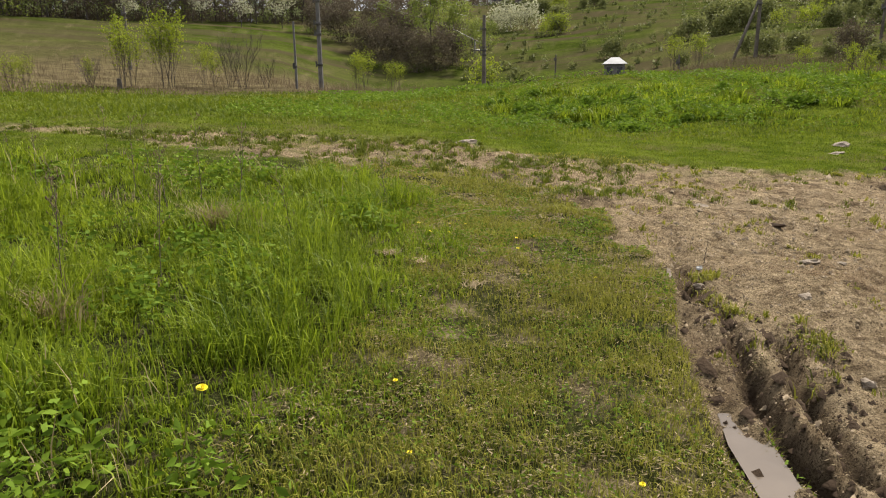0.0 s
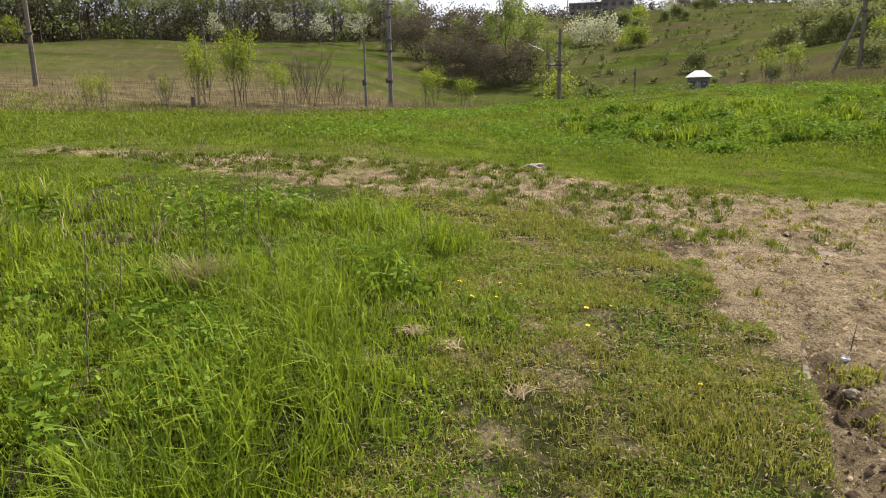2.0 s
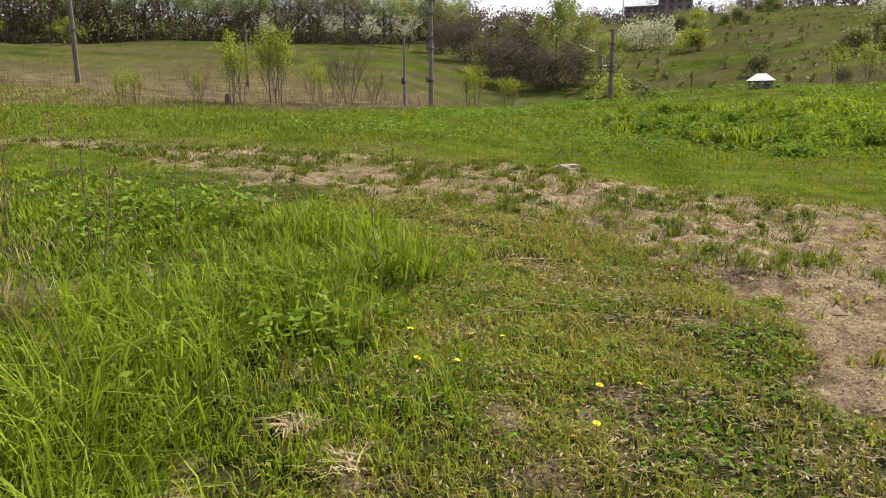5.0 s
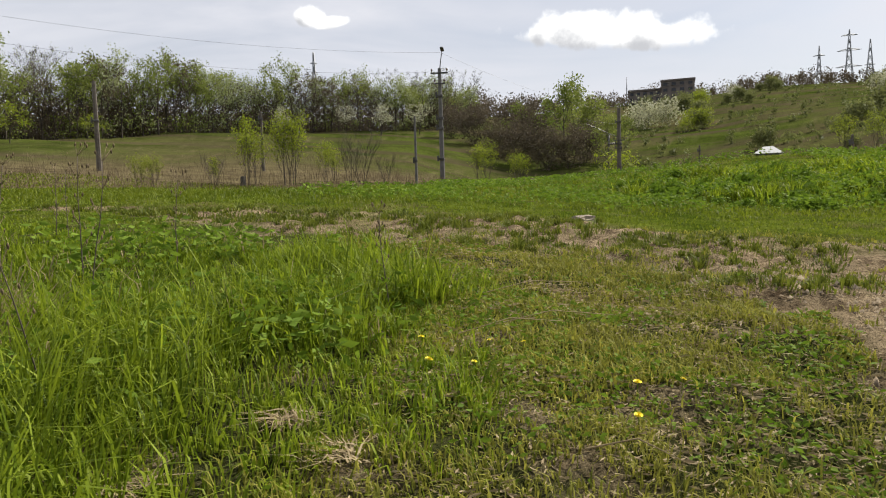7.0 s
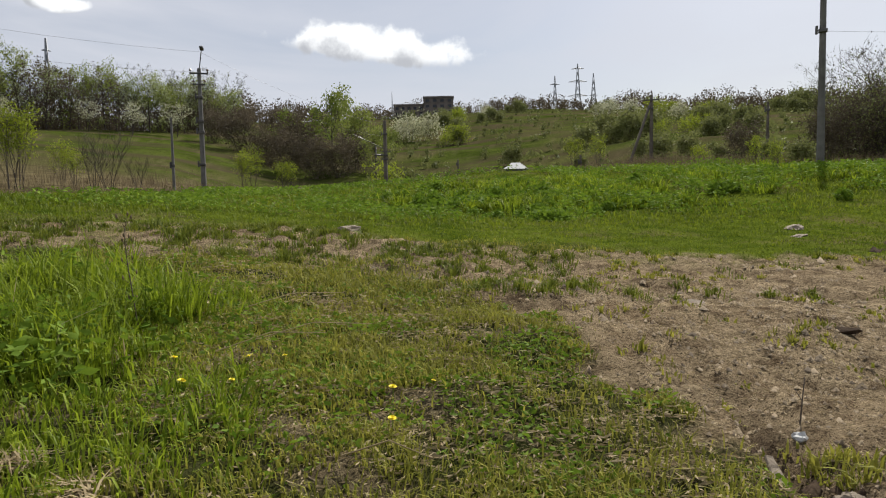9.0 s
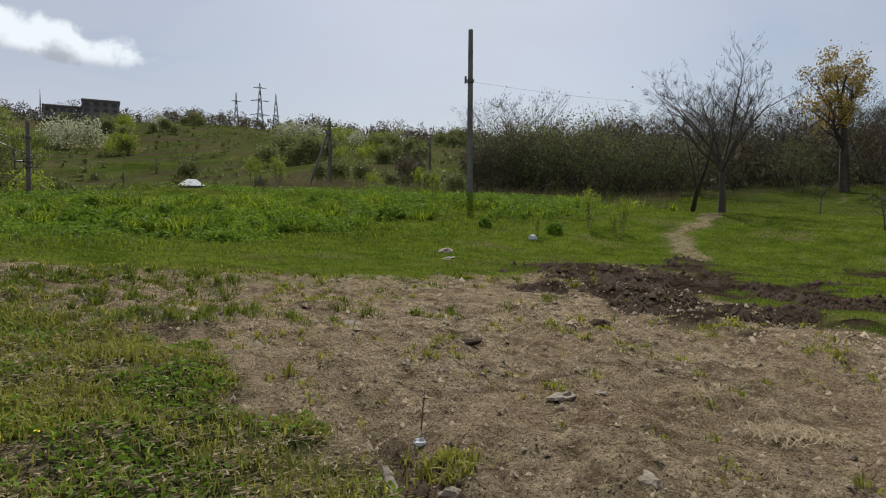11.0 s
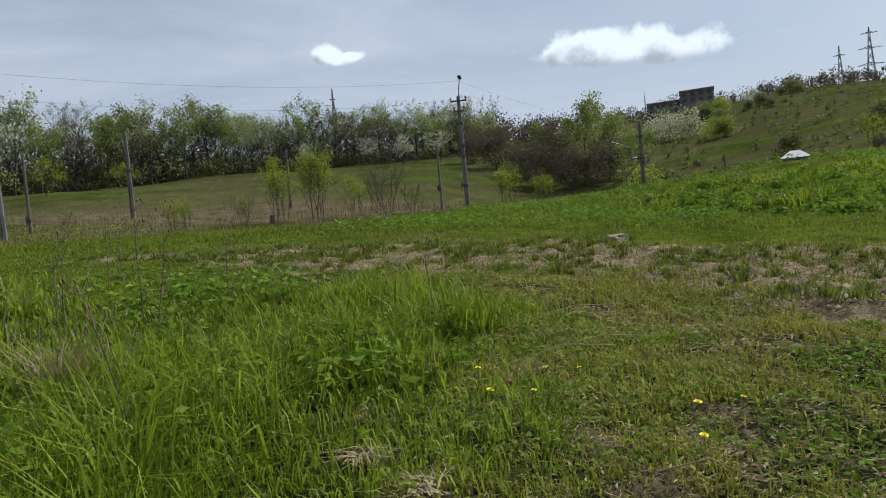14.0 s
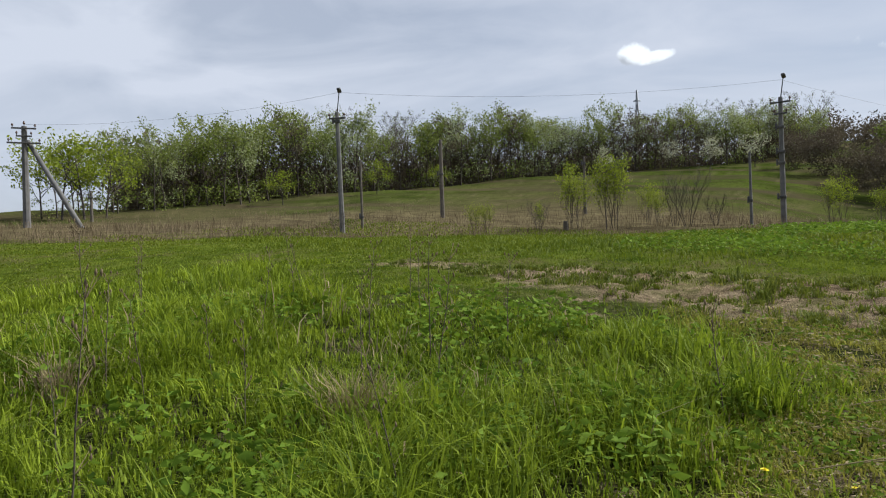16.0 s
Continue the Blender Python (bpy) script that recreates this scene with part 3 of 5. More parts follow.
tuft_field("dry_grass", M_STRAW, "thin dead straw blades among the green grass", tufts(
    1500, (-9, 0.6, 0.4, 12), 5, lambda x, y: tall_amount(x, y) * smooth(10, 3, away(x, y)) * smooth(0.4, 0.7, value_noise(x, y, 1.3, 52)),
    lambda x, y: 0.2 + 0.22 * value_noise(x, y, 0.75, 43), lambda x, y: 0.004 + 0.0007 * away(x, y), 0.75, 0.09))


def leaf_field(name, mat, label, x, y, low, high, size, category="weeds"):
    z = height(x, y) + rng.uniform(low, high, len(x))
    v, f = cards(np.stack([x, y, z], 1), size * rng.uniform(0.5, 1.4, len(x)), rng, long=1.2, flat=0.65)
    return tagged(mesh_ob(name, v, [f], mat), label, category, kind="stuff")


# broad-leaved weeds in the uncut grass and in the lawn
cx, cy = scatter(3400, -7, 0.4, 0.8, 11)
k = rng.random(len(cx)) < tall_amount(cx, cy) * smooth(0.35, 0.75, value_noise(cx, cy, 1.1, 53)) * smooth(9, 2.5, away(cx, cy))
owner = np.repeat(np.arange(k.sum()), 16)
x, y = cx[k][owner] + rng.normal(0, 0.07, len(owner)), cy[k][owner] + rng.normal(0, 0.07, len(owner))
leaf_field("broadleaf_weeds", M_WEED, "low green broad-leaved weeds among the tall grass", x, y, 0.02, 0.24, 0.02 + 0.002 * away(x, y))
x, y = scatter(60000, -1.0, 3.2, 1.3, 10.5)
k = rng.random(len(x)) < (1 - tall_amount(x, y)) * smooth(0.8, 0.3, dirt_amount(x, y)) * smooth(0.25, 0.7, value_noise(x, y, 0.4, 54)) * smooth(8, 2.5, away(x, y))
x, y = x[k], y[k]
leaf_field("clover", M_WEED, "small clover and dandelion leaves in the trodden grass", x, y, 0.008, 0.045, 0.009 + 0.0016 * away(x, y))
# withered bits lying on the trodden ground, few on the road
x, y = scatter(330000, -0.8, 9.5, 1.2, 12.5)
dirt = dirt_amount(x, y)
k = rng.random(len(x)) < (1 - tall_amount(x, y)) * smooth(9, 2.5, away(x, y)) * np.where(dirt > 0.7, 0.4, 0.12 + 0.9 * smooth(0.35, 0.75, 0.5 * value_noise(x, y, 0.5, 55) + 0.5 * value_noise(x, y, 0.17, 58) + 0.3 * dirt))
x, y, dirt = x[k], y[k], dirt[k]
z = height(x, y) + rng.uniform(0.008, 0.03, len(x)) * (1 - 0.7 * dirt)
v, f = cards(np.stack([x, y, z], 1), (0.0045 + 0.0008 * away(x, y)) * rng.uniform(0.4, 1.5, len(x)) * (1 - 0.45 * dirt), rng, long=2.8, flat=0.9)
tagged(mesh_ob("withered_litter", v, [f], M_STRAW), "withered grass bits lying on trodden ground and road", "plant litter", kind="stuff")

# short trodden grass, thick where the path passes nearest
x, y = scatter(430000, -1.2, 4.5, -1.6, 12.5)
worn = smooth(0.25, 0.62, 0.6 * value_noise(x, y, 0.5, 44) + 0.4 * value_noise(x, y, 0.14, 56))
near = np.hypot(x - 1.0, y - 5.4)
keep = rng.random(len(x)) < (1 - 0.8 * tall_amount(x, y)) * smooth(0.75, 0.25, dirt_amount(x, y)) * (0.16 + 0.84 * smooth(6.0, 2.0, near)) * (0.10 + 0.9 * worn)
x, y = x[keep], y[keep]
far = np.hypot(x - 0.8, y - 3.4)
blade_field("short_grass", M_LAWN, "short trodden yellow-green grass along the footpath", x, y,
            (0.03 + 0.045 * value_noise(x, y, 0.5, 45)) * rng.uniform(0.4, 1.5, len(x)), (0.0035 + 0.0009 * far) * rng.uniform(0.6, 1.5, len(x)), rng.uniform(0.5, 0.98, len(x)), rng)
# tufts on the road and the green round it
x, y = scatter(350000, -30, 34, 3.5, 36)
rr = np.hypot(x - CX, y - CY)
keep = rng.random(len(x)) < (1 - tall_amount(x, y) * smooth(14, 7, np.hypot(x - CX, y - CY))) * smooth(0.8, 0.2, dirt_amount(x, y)) * (1 - mud_amount(x, y)) * smooth(5, 8, rr) * (0.25 + 0.75 * smooth(36, 12, rr)) * (0.3 + 0.9 * value_noise(x, y, 0.5, 46))
x, y = x[keep], y[keep]
rr = np.hypot(x - CX, y - CY)
lush = smooth(13, 17, y - 0.15 * np.abs(x)) * smooth(0.25, 0.6, value_noise(x, y, 2.2, 47))
blade_field("meadow_grass", M_MEADOW, "sunlit green meadow grass round the dirt road", x, y,
            (0.04 + 0.09 * lush) * rng.uniform(0.5, 1.4, len(x)), (0.005 + 0.0011 * rr) * rng.uniform(0.6, 1.4, len(x)), rng.uniform(0.5, 0.97, len(x)), rng)
# low turf tufts that break up the old branch of the road
tuft_field("road_tufts", M_TURF, "low dark green turf tufts dotted over the old road", tufts(
    1700, (-7, 8.5, 8.2, 14.6), 54, lambda x, y: smooth(0.2, 0.5, dirt_amount(x, y)) * (1 - mud_amount(x, y)) * smooth(0.1, 0.5, value_noise(x, y, 1.2, 71)) * (0.12 + 0.88 * smooth(5.0, 2.6, x - 0.25 * (y - 9))),
    lambda x, y: 0.045 + 0.06 * value_noise(x, y, 0.4, 72), lambda x, y: 0.004 + 0.0010 * away(x, y), 0.85, 0.085))
tuft_field("road_weeds", M_LAWN, "sparse green weeds sprouting on the bare dirt road", tufts(
    420, (2.5, 14, 3.5, 12), 16, lambda x, y: smooth(0.5, 0.8, dirt_amount(x, y)) * 0.6,
    lambda x, y: 0.03 + 0.05 * value_noise(x, y, 0.4, 73), lambda x, y: 0.005 + 0.0013 * away(x, y), 0.8, 0.06))
tuft_field("rut_verge_grass", M_LAWN, "low green grass growing along the wheel ruts", tufts(
    700, (2.1, 3.2, 3.0, 5.9), 15, lambda x, y: smooth(0.2, 0.05, np.minimum(line_distance(x, y, [(2.75, 5.5), (2.63, 4.9), (2.5, 4.25)]), line_distance(x, y, [(2.86, 4.15), (2.68, 3.66), (2.54, 3.35)]))) * smooth(0.3, 0.6, value_noise(x, y, 0.3, 77)),
    lambda x, y: 0.035 + 0.06 * value_noise(x, y, 0.3, 78), lambda x, y: 0.006 + 0.0011 * away(x, y), 0.8, 0.045))
# rank weeds on the low bank behind the road
tuft_field("bank_grass", M_BLADE, "lush tall grass and weeds on a low bank", tufts(
    2600, (3.5, 26, 17, 27), 26, lambda x, y: smooth(0.35, 0.6, value_noise(x, y, 1.6, 74)) * (0.2 + 0.8 * smooth(13, 11, x)) * smooth(0, 1.2, y - 19.4 + 0.12 * (x - 4)) ,
    lambda x, y: 0.16 + 0.34 * value_noise(x, y, 1.0, 75), lambda x, y: 0.006 + 0.0012 * away(x, y), 0.65, 0.17))
cx, cy = scatter(500, 4, 24, 18.5, 26)
k = rng.random(len(cx)) < smooth(0.4, 0.7, value_noise(cx, cy, 1.4, 76))
owner = np.repeat(np.arange(k.sum()), 34)
x, y = cx[k][owner] + rng.normal(0, 0.16, len(owner)), cy[k][owner] + rng.normal(0, 0.16, len(owner))
leaf_field("bank_weeds", M_WEED, "broad-leaved green weeds on a low bank", x, y, 0.03, 0.42, 0.05)
# dry stems along the crest
n = 30000
b_, r_ = np.where(rng.random(n) < 0.64, rng.uniform(-2, 74, n), rng.uniform(-60, -24, n)), 29 + rng.gamma(2.4, 5.0, n)
x, y = CX - r_ * np.sin(np.radians(b_)), CY + r_ * np.cos(np.radians(b_))
keep = rng.random(n) < 0.25 + 0.9 * value_noise(x, y, 4, 48)
x, y, r_ = x[keep], y[keep], r_[keep]
blade_field("dry_brush", M_BRUSH, "brown dry weed stems and brush along the meadow edge", x, y,
            (0.12 + 0.5 * value_noise(x, y, 3, 49)) * rng.uniform(0.3, 1.5, len(x)), 0.016 * rng.uniform(0.5, 1.3, len(x)), rng.uniform(0.1, 0.85, len(x)), rng, "brush")


# ---- trees ----
def grow(seed, tall, spread, fork, stems=1, levels=3, thick=0.12, rise=0.45, kids=5, droop=0.0, fan=0, splay=0.35):
    """Branches of one tree: (tubes, twig ends). fork: the share of the height at which the crown begins."""
    rnd = random.Random(seed)
    tubes, ends = Tubes(), []

    def limb(p, d, length, radius, level):
        pts, radii = [Vector(p)], [radius]
        segs = 4 if level == 0 else (3 if level == 1 else 2)
        for i in range(segs):
            d = (d + Vector((rnd.uniform(-1, 1), rnd.uniform(-1, 1), rnd.uniform(-0.4, 0.6) - droop * level)) * (0.10 if level == 0 else 0.26)).normalized()
            pts.append(pts[-1] + d * length / segs)
            radii.append(radius * (1 - 0.62 * (i + 1) / segs))
        tubes.add(pts, radii, 6 if level == 0 else (4 if level == 1 else 3), cap=level < 2)
        if level >= levels - 1:
            ends.extend((p0.lerp(p1, rnd.random()), (p1 - p0).normalized()) for p0, p1 in zip(pts[1:], pts[2:]) for _ in range(2))
            ends.append((pts[-1], d))
            return
        count = kids + (3 if level == 0 else 0)
        for k in range(count):
            s = (fork + (1 - fork) * (k + 0.5) / count) if level == 0 else 0.3 + 0.7 * (k + 0.5) / count
            f = min(s * segs, segs - 1e-3)
            i = int(f)
            q = pts[i].lerp(pts[i + 1], f - i)
            a = rnd.uniform(0, 2 * math.pi) + k * 2.4
            out = Vector((math.cos(a), math.sin(a), rnd.uniform(rise * 0.4, rise * 1.7)))
            out = (out * spread + d * (0.55 if level == 0 else 0.7)).normalized()
            share = (0.62 - 0.25 * s) if level == 0 else rnd.uniform(0.4, 0.65)
            limb(q, out, length * share, max(radii[i] * 0.55, 0.006), level + 1)

    if fan:
        foot = [Vector((0, 0, -0.15)), Vector((0.08, 0, tall * 0.14)), Vector((0.02, 0.05, tall * 0.28)), Vector((0.1, 0.05, tall * 0.4))]
        tubes.add(foot, [thick * 1.2, thick, thick * 0.85, thick * 0.7], 8)
        for k in range(fan):
            a = 2 * math.pi * k / fan + rnd.uniform(-0.3, 0.3)
            tilt = rnd.uniform(0.4, 1.25) if k else 0.05
            d = Vector((math.cos(a) * tilt, math.sin(a) * tilt, 1)).normalized()
            limb(foot[2].lerp(foot[3], rnd.uniform(0.2, 1.0)), d, tall * rnd.uniform(0.5, 0.64), thick * 0.5, 1)
        return tubes, ends
    for s in range(stems):
        a = 2 * math.pi * s / stems + seed
        lean = Vector((math.cos(a) * splay, math.sin(a) * splay, 1)).normalized() if stems > 1 else Vector((rnd.uniform(-0.06, 0.06), rnd.uniform(-0.06, 0.06), 1)).normalized()
        limb(Vector((math.cos(a) * 0.12 * (stems > 1), math.sin(a) * 0.12 * (stems > 1), -0.15)), lean, tall * (0.9 if stems == 1 else rnd.uniform(0.7, 0.95)), thick, 0)
    return tubes, ends


def make_tree(name, label, category, seed, tall, spread, fork, leaf=None, leaves=700, size=0.16, reach=0.45, twigs=500, group="", bark=None, twig=None, bush=0.0, low_twigs=0, **how):
    """One tree, shrub or bush as a thing: trunk, twigs and a crown of many small leaves."""
    tubes, ends = grow(seed, tall, spread, fork, **how)
    rg = np.random.default_rng(seed)
    t = thing(name, label, category, group)
    tubes.ob("trunk", bark or M_BARK, t)
    pos = np.array([tuple(e[0]) for e in ends])
    if low_twigs:
        ends_ = np.random.default_rng(seed + 1).normal(0, 1, (low_twigs, 3)) * [tall * 0.22, tall * 0.22, 0] + [0, 0, 0.3]
        ends_[:, 2] = np.random.default_rng(seed + 2).uniform(0, tall * 0.4, low_twigs)
        pos = np.concatenate([pos, ends_])
    way = np.concatenate([np.array([tuple(e[1]) for e in ends]), np.tile([[0.0, 0.0, 1.0]], (low_twigs, 1))])
    if twigs:
        k = rg.integers(0, len(pos), twigs)
        a = pos[k] + rg.normal(0, reach * 0.25, (twigs, 3))
        d = way[k] + rg.normal(0, 0.55, (twigs, 3)) + [0, 0, 0.25]
        d /= np.linalg.norm(d, axis=1)[:, None]
        ln = rg.uniform(0.25, 0.8, twigs)[:, None] * reach * 1.6
        w = np.cross(d, rg.normal(size=(twigs, 3)))
        w /= np.linalg.norm(w, axis=1)[:, None]
        th = 0.0016 * tall
        v = np.stack([a - w * th, a + w * th, a + d * ln], 1).reshape(-1, 3)
        tw = mesh_ob("branchwork", v, [np.arange(twigs * 3).reshape(-1, 3)], twig or M_TWIG, t)
        tw["kind"] = "stuff"
    if leaf:
        if bush:
            p = rg.normal(size=(160, 3))
            p /= np.linalg.norm(p, axis=1)[:, None]
            p *= rg.uniform(0.3, 1.0, (160, 1)) ** 0.4
            pos = np.concatenate([pos, p * [tall * bush, tall * bush, tall * 0.42] + [0, 0, tall * 0.42]])
            way = np.concatenate([way, p])
        k = rg.integers(0, len(pos), leaves)
        clump = rg.random(len(pos)) ** 1.5
        keep = rg.random(leaves) < 0.25 + clump[k]
        k = k[keep]
        c = pos[k] + rg.normal(0, reach * 0.5, (len(k), 3)) + way[k] * rg.uniform(0, reach * 0.6, len(k))[:, None]
        c[:, 2] = np.maximum(c[:, 2], 0.05)
        v, f = cards(c, size * rg.uniform(0.5, 1.3, len(k)), rg)
        mesh_ob("crown", v, [f], leaf, t)
    return t


def set_at(t, bearing, r, turn=0.0, size=1.0, sink=0.0):
    x, y, z = place(bearing, r)
    t.matrix_basis = pose(x, y, z - sink, 0, 0, turn)
    t.scale = (size, size, size)
    return t


def copy_at(t, bearing, r, turn, size):
    x, y, z = place(bearing, r)
    c = copy_thing(t, pose(x, y, z - 0.05, 0, 0, turn))
    c.scale = (size, size, size * random.uniform(0.92, 1.1))
    return c


random.seed(11)
# the wood along the top of the near hill
WOOD = "trees of the hilltop wood"
wood = [
    make_tree("tree", "tall slender tree with pale spring leaves in a hilltop wood", "tree", 21, 9.2, 1.0, 0.26, M_LEAF, 2300, 0.165, 0.8, 400, WOOD, thick=0.12, low_twigs=12),
    make_tree("tree", "slim tree with sparse whitish-green leaves in a hilltop wood", "tree", 22, 8.6, 0.9, 0.26, M_PALE, 2100, 0.16, 0.76, 400, WOOD, thick=0.11, low_twigs=12),
    make_tree("tree", "nearly bare tree with thin grey twigs in a hilltop wood", "tree", 23, 9.6, 0.8, 0.25, M_PALE, 500, 0.1, 0.6, 1100, WOOD, thick=0.11, low_twigs=16),
    make_tree("tree", "round-topped tree in light green leaf in a hilltop wood", "tree", 24, 8.8, 1.1, 0.26, M_LEAF, 2400, 0.17, 0.85, 400, WOOD, thick=0.13, low_twigs=12),
    make_tree("tree", "thin dark tree with few leaves in a hilltop wood", "tree", 25, 8.0, 0.8, 0.28, M_DUSK, 1300, 0.16, 0.75, 700, WOOD, thick=0.10, low_twigs=20),
]
edge_b = [4, 10, 25, 40, 55, 64, 72]
edge_r = [150, 132, 116, 94, 78, 66, 72]
spots = []
for row in range(3):
    b = 5.0
    while b < 65.3:
        r = float(np.interp(b, edge_b, edge_r)) + row * 4.2 + random.uniform(-1.6, 1.6)
        spots.append((b + random.uniform(-0.3, 0.3), r, row))
        b += math.degrees((1.9 + 0.5 * row) / r) * random.uniform(0.7, 1.4)
first = set()
for b, r, row in spots:
    k = random.choice((0, 1, 1, 2, 3, 4, 4, 0)) if row < 2 else random.choice((2, 2, 4, 1, 4))
    if b > 50:
        k = random.choice((0, 3, 1, 0, 3))
    s = random.uniform(0.78, 1.12) * float(np.interp(b, [5, 20, 40, 54, 60, 65], [0.97, 0.97, 0.98, 0.9, 0.72, 0.58]))
    if k not in first:
        first.add(k)
        set_at(wood[k], b, r, random.uniform(0, 360), s)
    else:
        copy_at(wood[k], b, r, random.uniform(0, 360), s)
# bright saplings at the end of the wood and flowering ones under it
lime = make_tree("tree", "low tree in bright lime-green leaf at the wood's end", "tree", 31, 6.0, 1.2, 0.25, M_LIME, 1500, 0.15, 0.8, 100, thick=0.1)
set_at(lime, 63.5, 61, 0, 1.0)
for b, r, s in ((65, 63, 0.95), (62, 62, 0.9), (66.3, 66, 0.85), (48.5, 76, 0.55), (40.5, 83, 0.6), (35, 96, 0.5)):
    copy_at(lime, b, r, random.uniform(0, 360), s)
bloom = make_tree("blossom_tree", "small tree white with blossom at the wood's edge", "tree", 33, 4.4, 1.2, 0.2, M_BLOSSOM, 1000, 0.13, 0.65, 150, thick=0.08)
set_at(bloom, 12.5, 118, 40, 1.0)
for b, r, s in ((15.5, 122, 0.9), (9.2, 124, 1.15), (21, 113, 0.8)):
    copy_at(bloom, b, r, random.uniform(0, 360), s)

# the trees in the hollow
HOLLOW = "trees in the hollow"
dusk = make_tree("hollow_tree", "dense dark budding tree with purplish-brown twigs in a hollow", "tree", 41, 7.0, 1.4, 0.12, M_DUSK, 5200, 0.17, 0.85, 900, HOLLOW, stems=3, thick=0.08, bush=0.34, low_twigs=60)
set_at(dusk, 0.5, 92, 0, 0.85)
for b, r, s in ((-1.8, 88, 0.75), (-3.6, 90, 0.85), (2.4, 100, 0.8), (-5.0, 96, 0.8), (4.5, 110, 0.9), (-0.5, 104, 1.0), (6.4, 120, 0.85), (1.2, 112, 1.1)):
    copy_at(dusk, b, r, random.uniform(0, 360), s)
poplar = make_tree("hollow_tree", "tall tree in fresh yellow-green leaf above the hollow's brush", "tree", 42, 9.6, 0.85, 0.15, M_LEAF, 3600, 0.19, 0.85, 400, HOLLOW, thick=0.15)
set_at(poplar, -3.2, 98, 0, 1.0)
for b, r, s in ((-5.4, 100, 0.72), (0.2, 106, 0.7), (-6.9, 92, 0.58), (-4.2, 106, 0.8), (-8.0, 98, 0.5)):
    copy_at(poplar, b, r, random.uniform(0, 360), s)
willow = make_tree("shrub", "round yellow-green shrub at the foot of the hill", "shrub", 43, 3.6, 1.4, 0.08, M_LIME, 1300, 0.14, 0.6, 200, "shrubs on the slope", stems=3, thick=0.03, bush=0.45)
set_at(willow, -7.8, 72, 0, 1.1)

# shrubs over the far slope
SLOPE = "shrubs on the slope"
olive = make_tree("shrub", "rounded dull green shrub on the far slope", "shrub", 44, 3.2, 1.5, 0.05, M_OLIVE, 1700, 0.22, 0.75, 300, SLOPE, stems=3, thick=0.035, bush=0.5)
set_at(olive, -14, 160, 0, 1.2)
white = make_tree("blossom_shrub", "round shrub full of white blossom on the slope", "shrub", 45, 4.6, 1.3, 0.05, M_BLOSSOM, 1400, 0.2, 0.8, 150, "flowering shrubs", stems=3, thick=0.04, bush=0.48)
set_at(white, -10.0, 150, 0, 1.25)
for b, r, s in ((-11.6, 152, 1.2), (-9.2, 156, 1.1), (-27.0, 190, 1.1), (-28.6, 192, 1.0), (-26.2, 195, 0.9), (-32.4, 170, 0.9), (-16.6, 210, 0.9)):
    copy_at(white, b, r, random.uniform(0, 360), s)
for i in range(20):
    mid_b, mid_r = random.uniform(-46, -9), random.choice((random.uniform(90, 150), random.uniform(130, 250), random.uniform(190, 255)))
    kind = random.choice((olive, olive, willow))
    for k in range(random.randint(2, 6)):
        b, r = mid_b + random.gauss(0, 140 / mid_r), mid_r + random.gauss(0, 3.5)
        copy_at(kind if random.random() < 0.75 else olive, b, r, random.uniform(0, 360), random.uniform(0.4, 1.0) * (1 + r / 420))
for b, r, s in ((-31, 52, 0.7), (-33, 58, 0.8), (-29.5, 60, 0.75), (-24.5, 62, 0.6), (-35.5, 50, 0.6), (-37, 46, 0.55), (-34, 44, 0.5), (-39, 40, 0.5), (-41.2, 38, 0.55), (-43, 42, 0.7)):
    copy_at(random.choice((olive, willow, dusk)), b, r, random.uniform(0, 360), s * random.uniform(0.5, 0.75))


# far woods on the skyline
def far_woods():
    rg = np.random.default_rng(8)
    cs, ss, tubes = [], [], []
    for i in range(1500):
        b = rg.uniform(-64, 8)
        r = np.interp(b, BEARING, TOP_R) * rg.uniform(0.97, 1.1)
        if 650 < i <= 1080:
            b = rg.uniform(4, 61)
            r = np.interp(b, [4, 10, 25, 40, 55, 64, 74], [168, 150, 132, 110, 94, 86, 84]) + rg.uniform(0, 26)
        if 1080 < i <= 1250:
            b = rg.uniform(-95, -43)
            r = rg.uniform(64, 92)
        x, y, z = place(b, r)
        h = rg.uniform(3.4, 7.0) * (1.45 if 650 < i <= 1080 else 1.0) * (0.75 + 0.6 * value_noise(np.array([b * 3.0]), np.array([0.0]), 4.0, 61)[0]) * (1.0 if r > 180 else 0.8)
        w = h * rg.uniform(0.28, 0.5)
        n = 66
        p = rg.normal(size=(n, 3))
        p /= np.linalg.norm(p, axis=1)[:, None]
        p *= rg.uniform(0.25, 1.0, n)[:, None] ** 0.5
        cs.append(np.stack([x + p[:, 0] * w, y + p[:, 1] * w, z + h * 0.52 + p[:, 2] * h * 0.5], 1))
        ss.append(rg.uniform(0.16, 0.42, n))
    v, f = cards(np.concatenate(cs), np.concatenate(ss), rg, long=1.3, up=0.25)
    return tagged(mesh_ob("far_woods", v, [f], M_DUSK), "distant brown and olive woods along the skyline", "woods", kind="stuff")


far_woods()

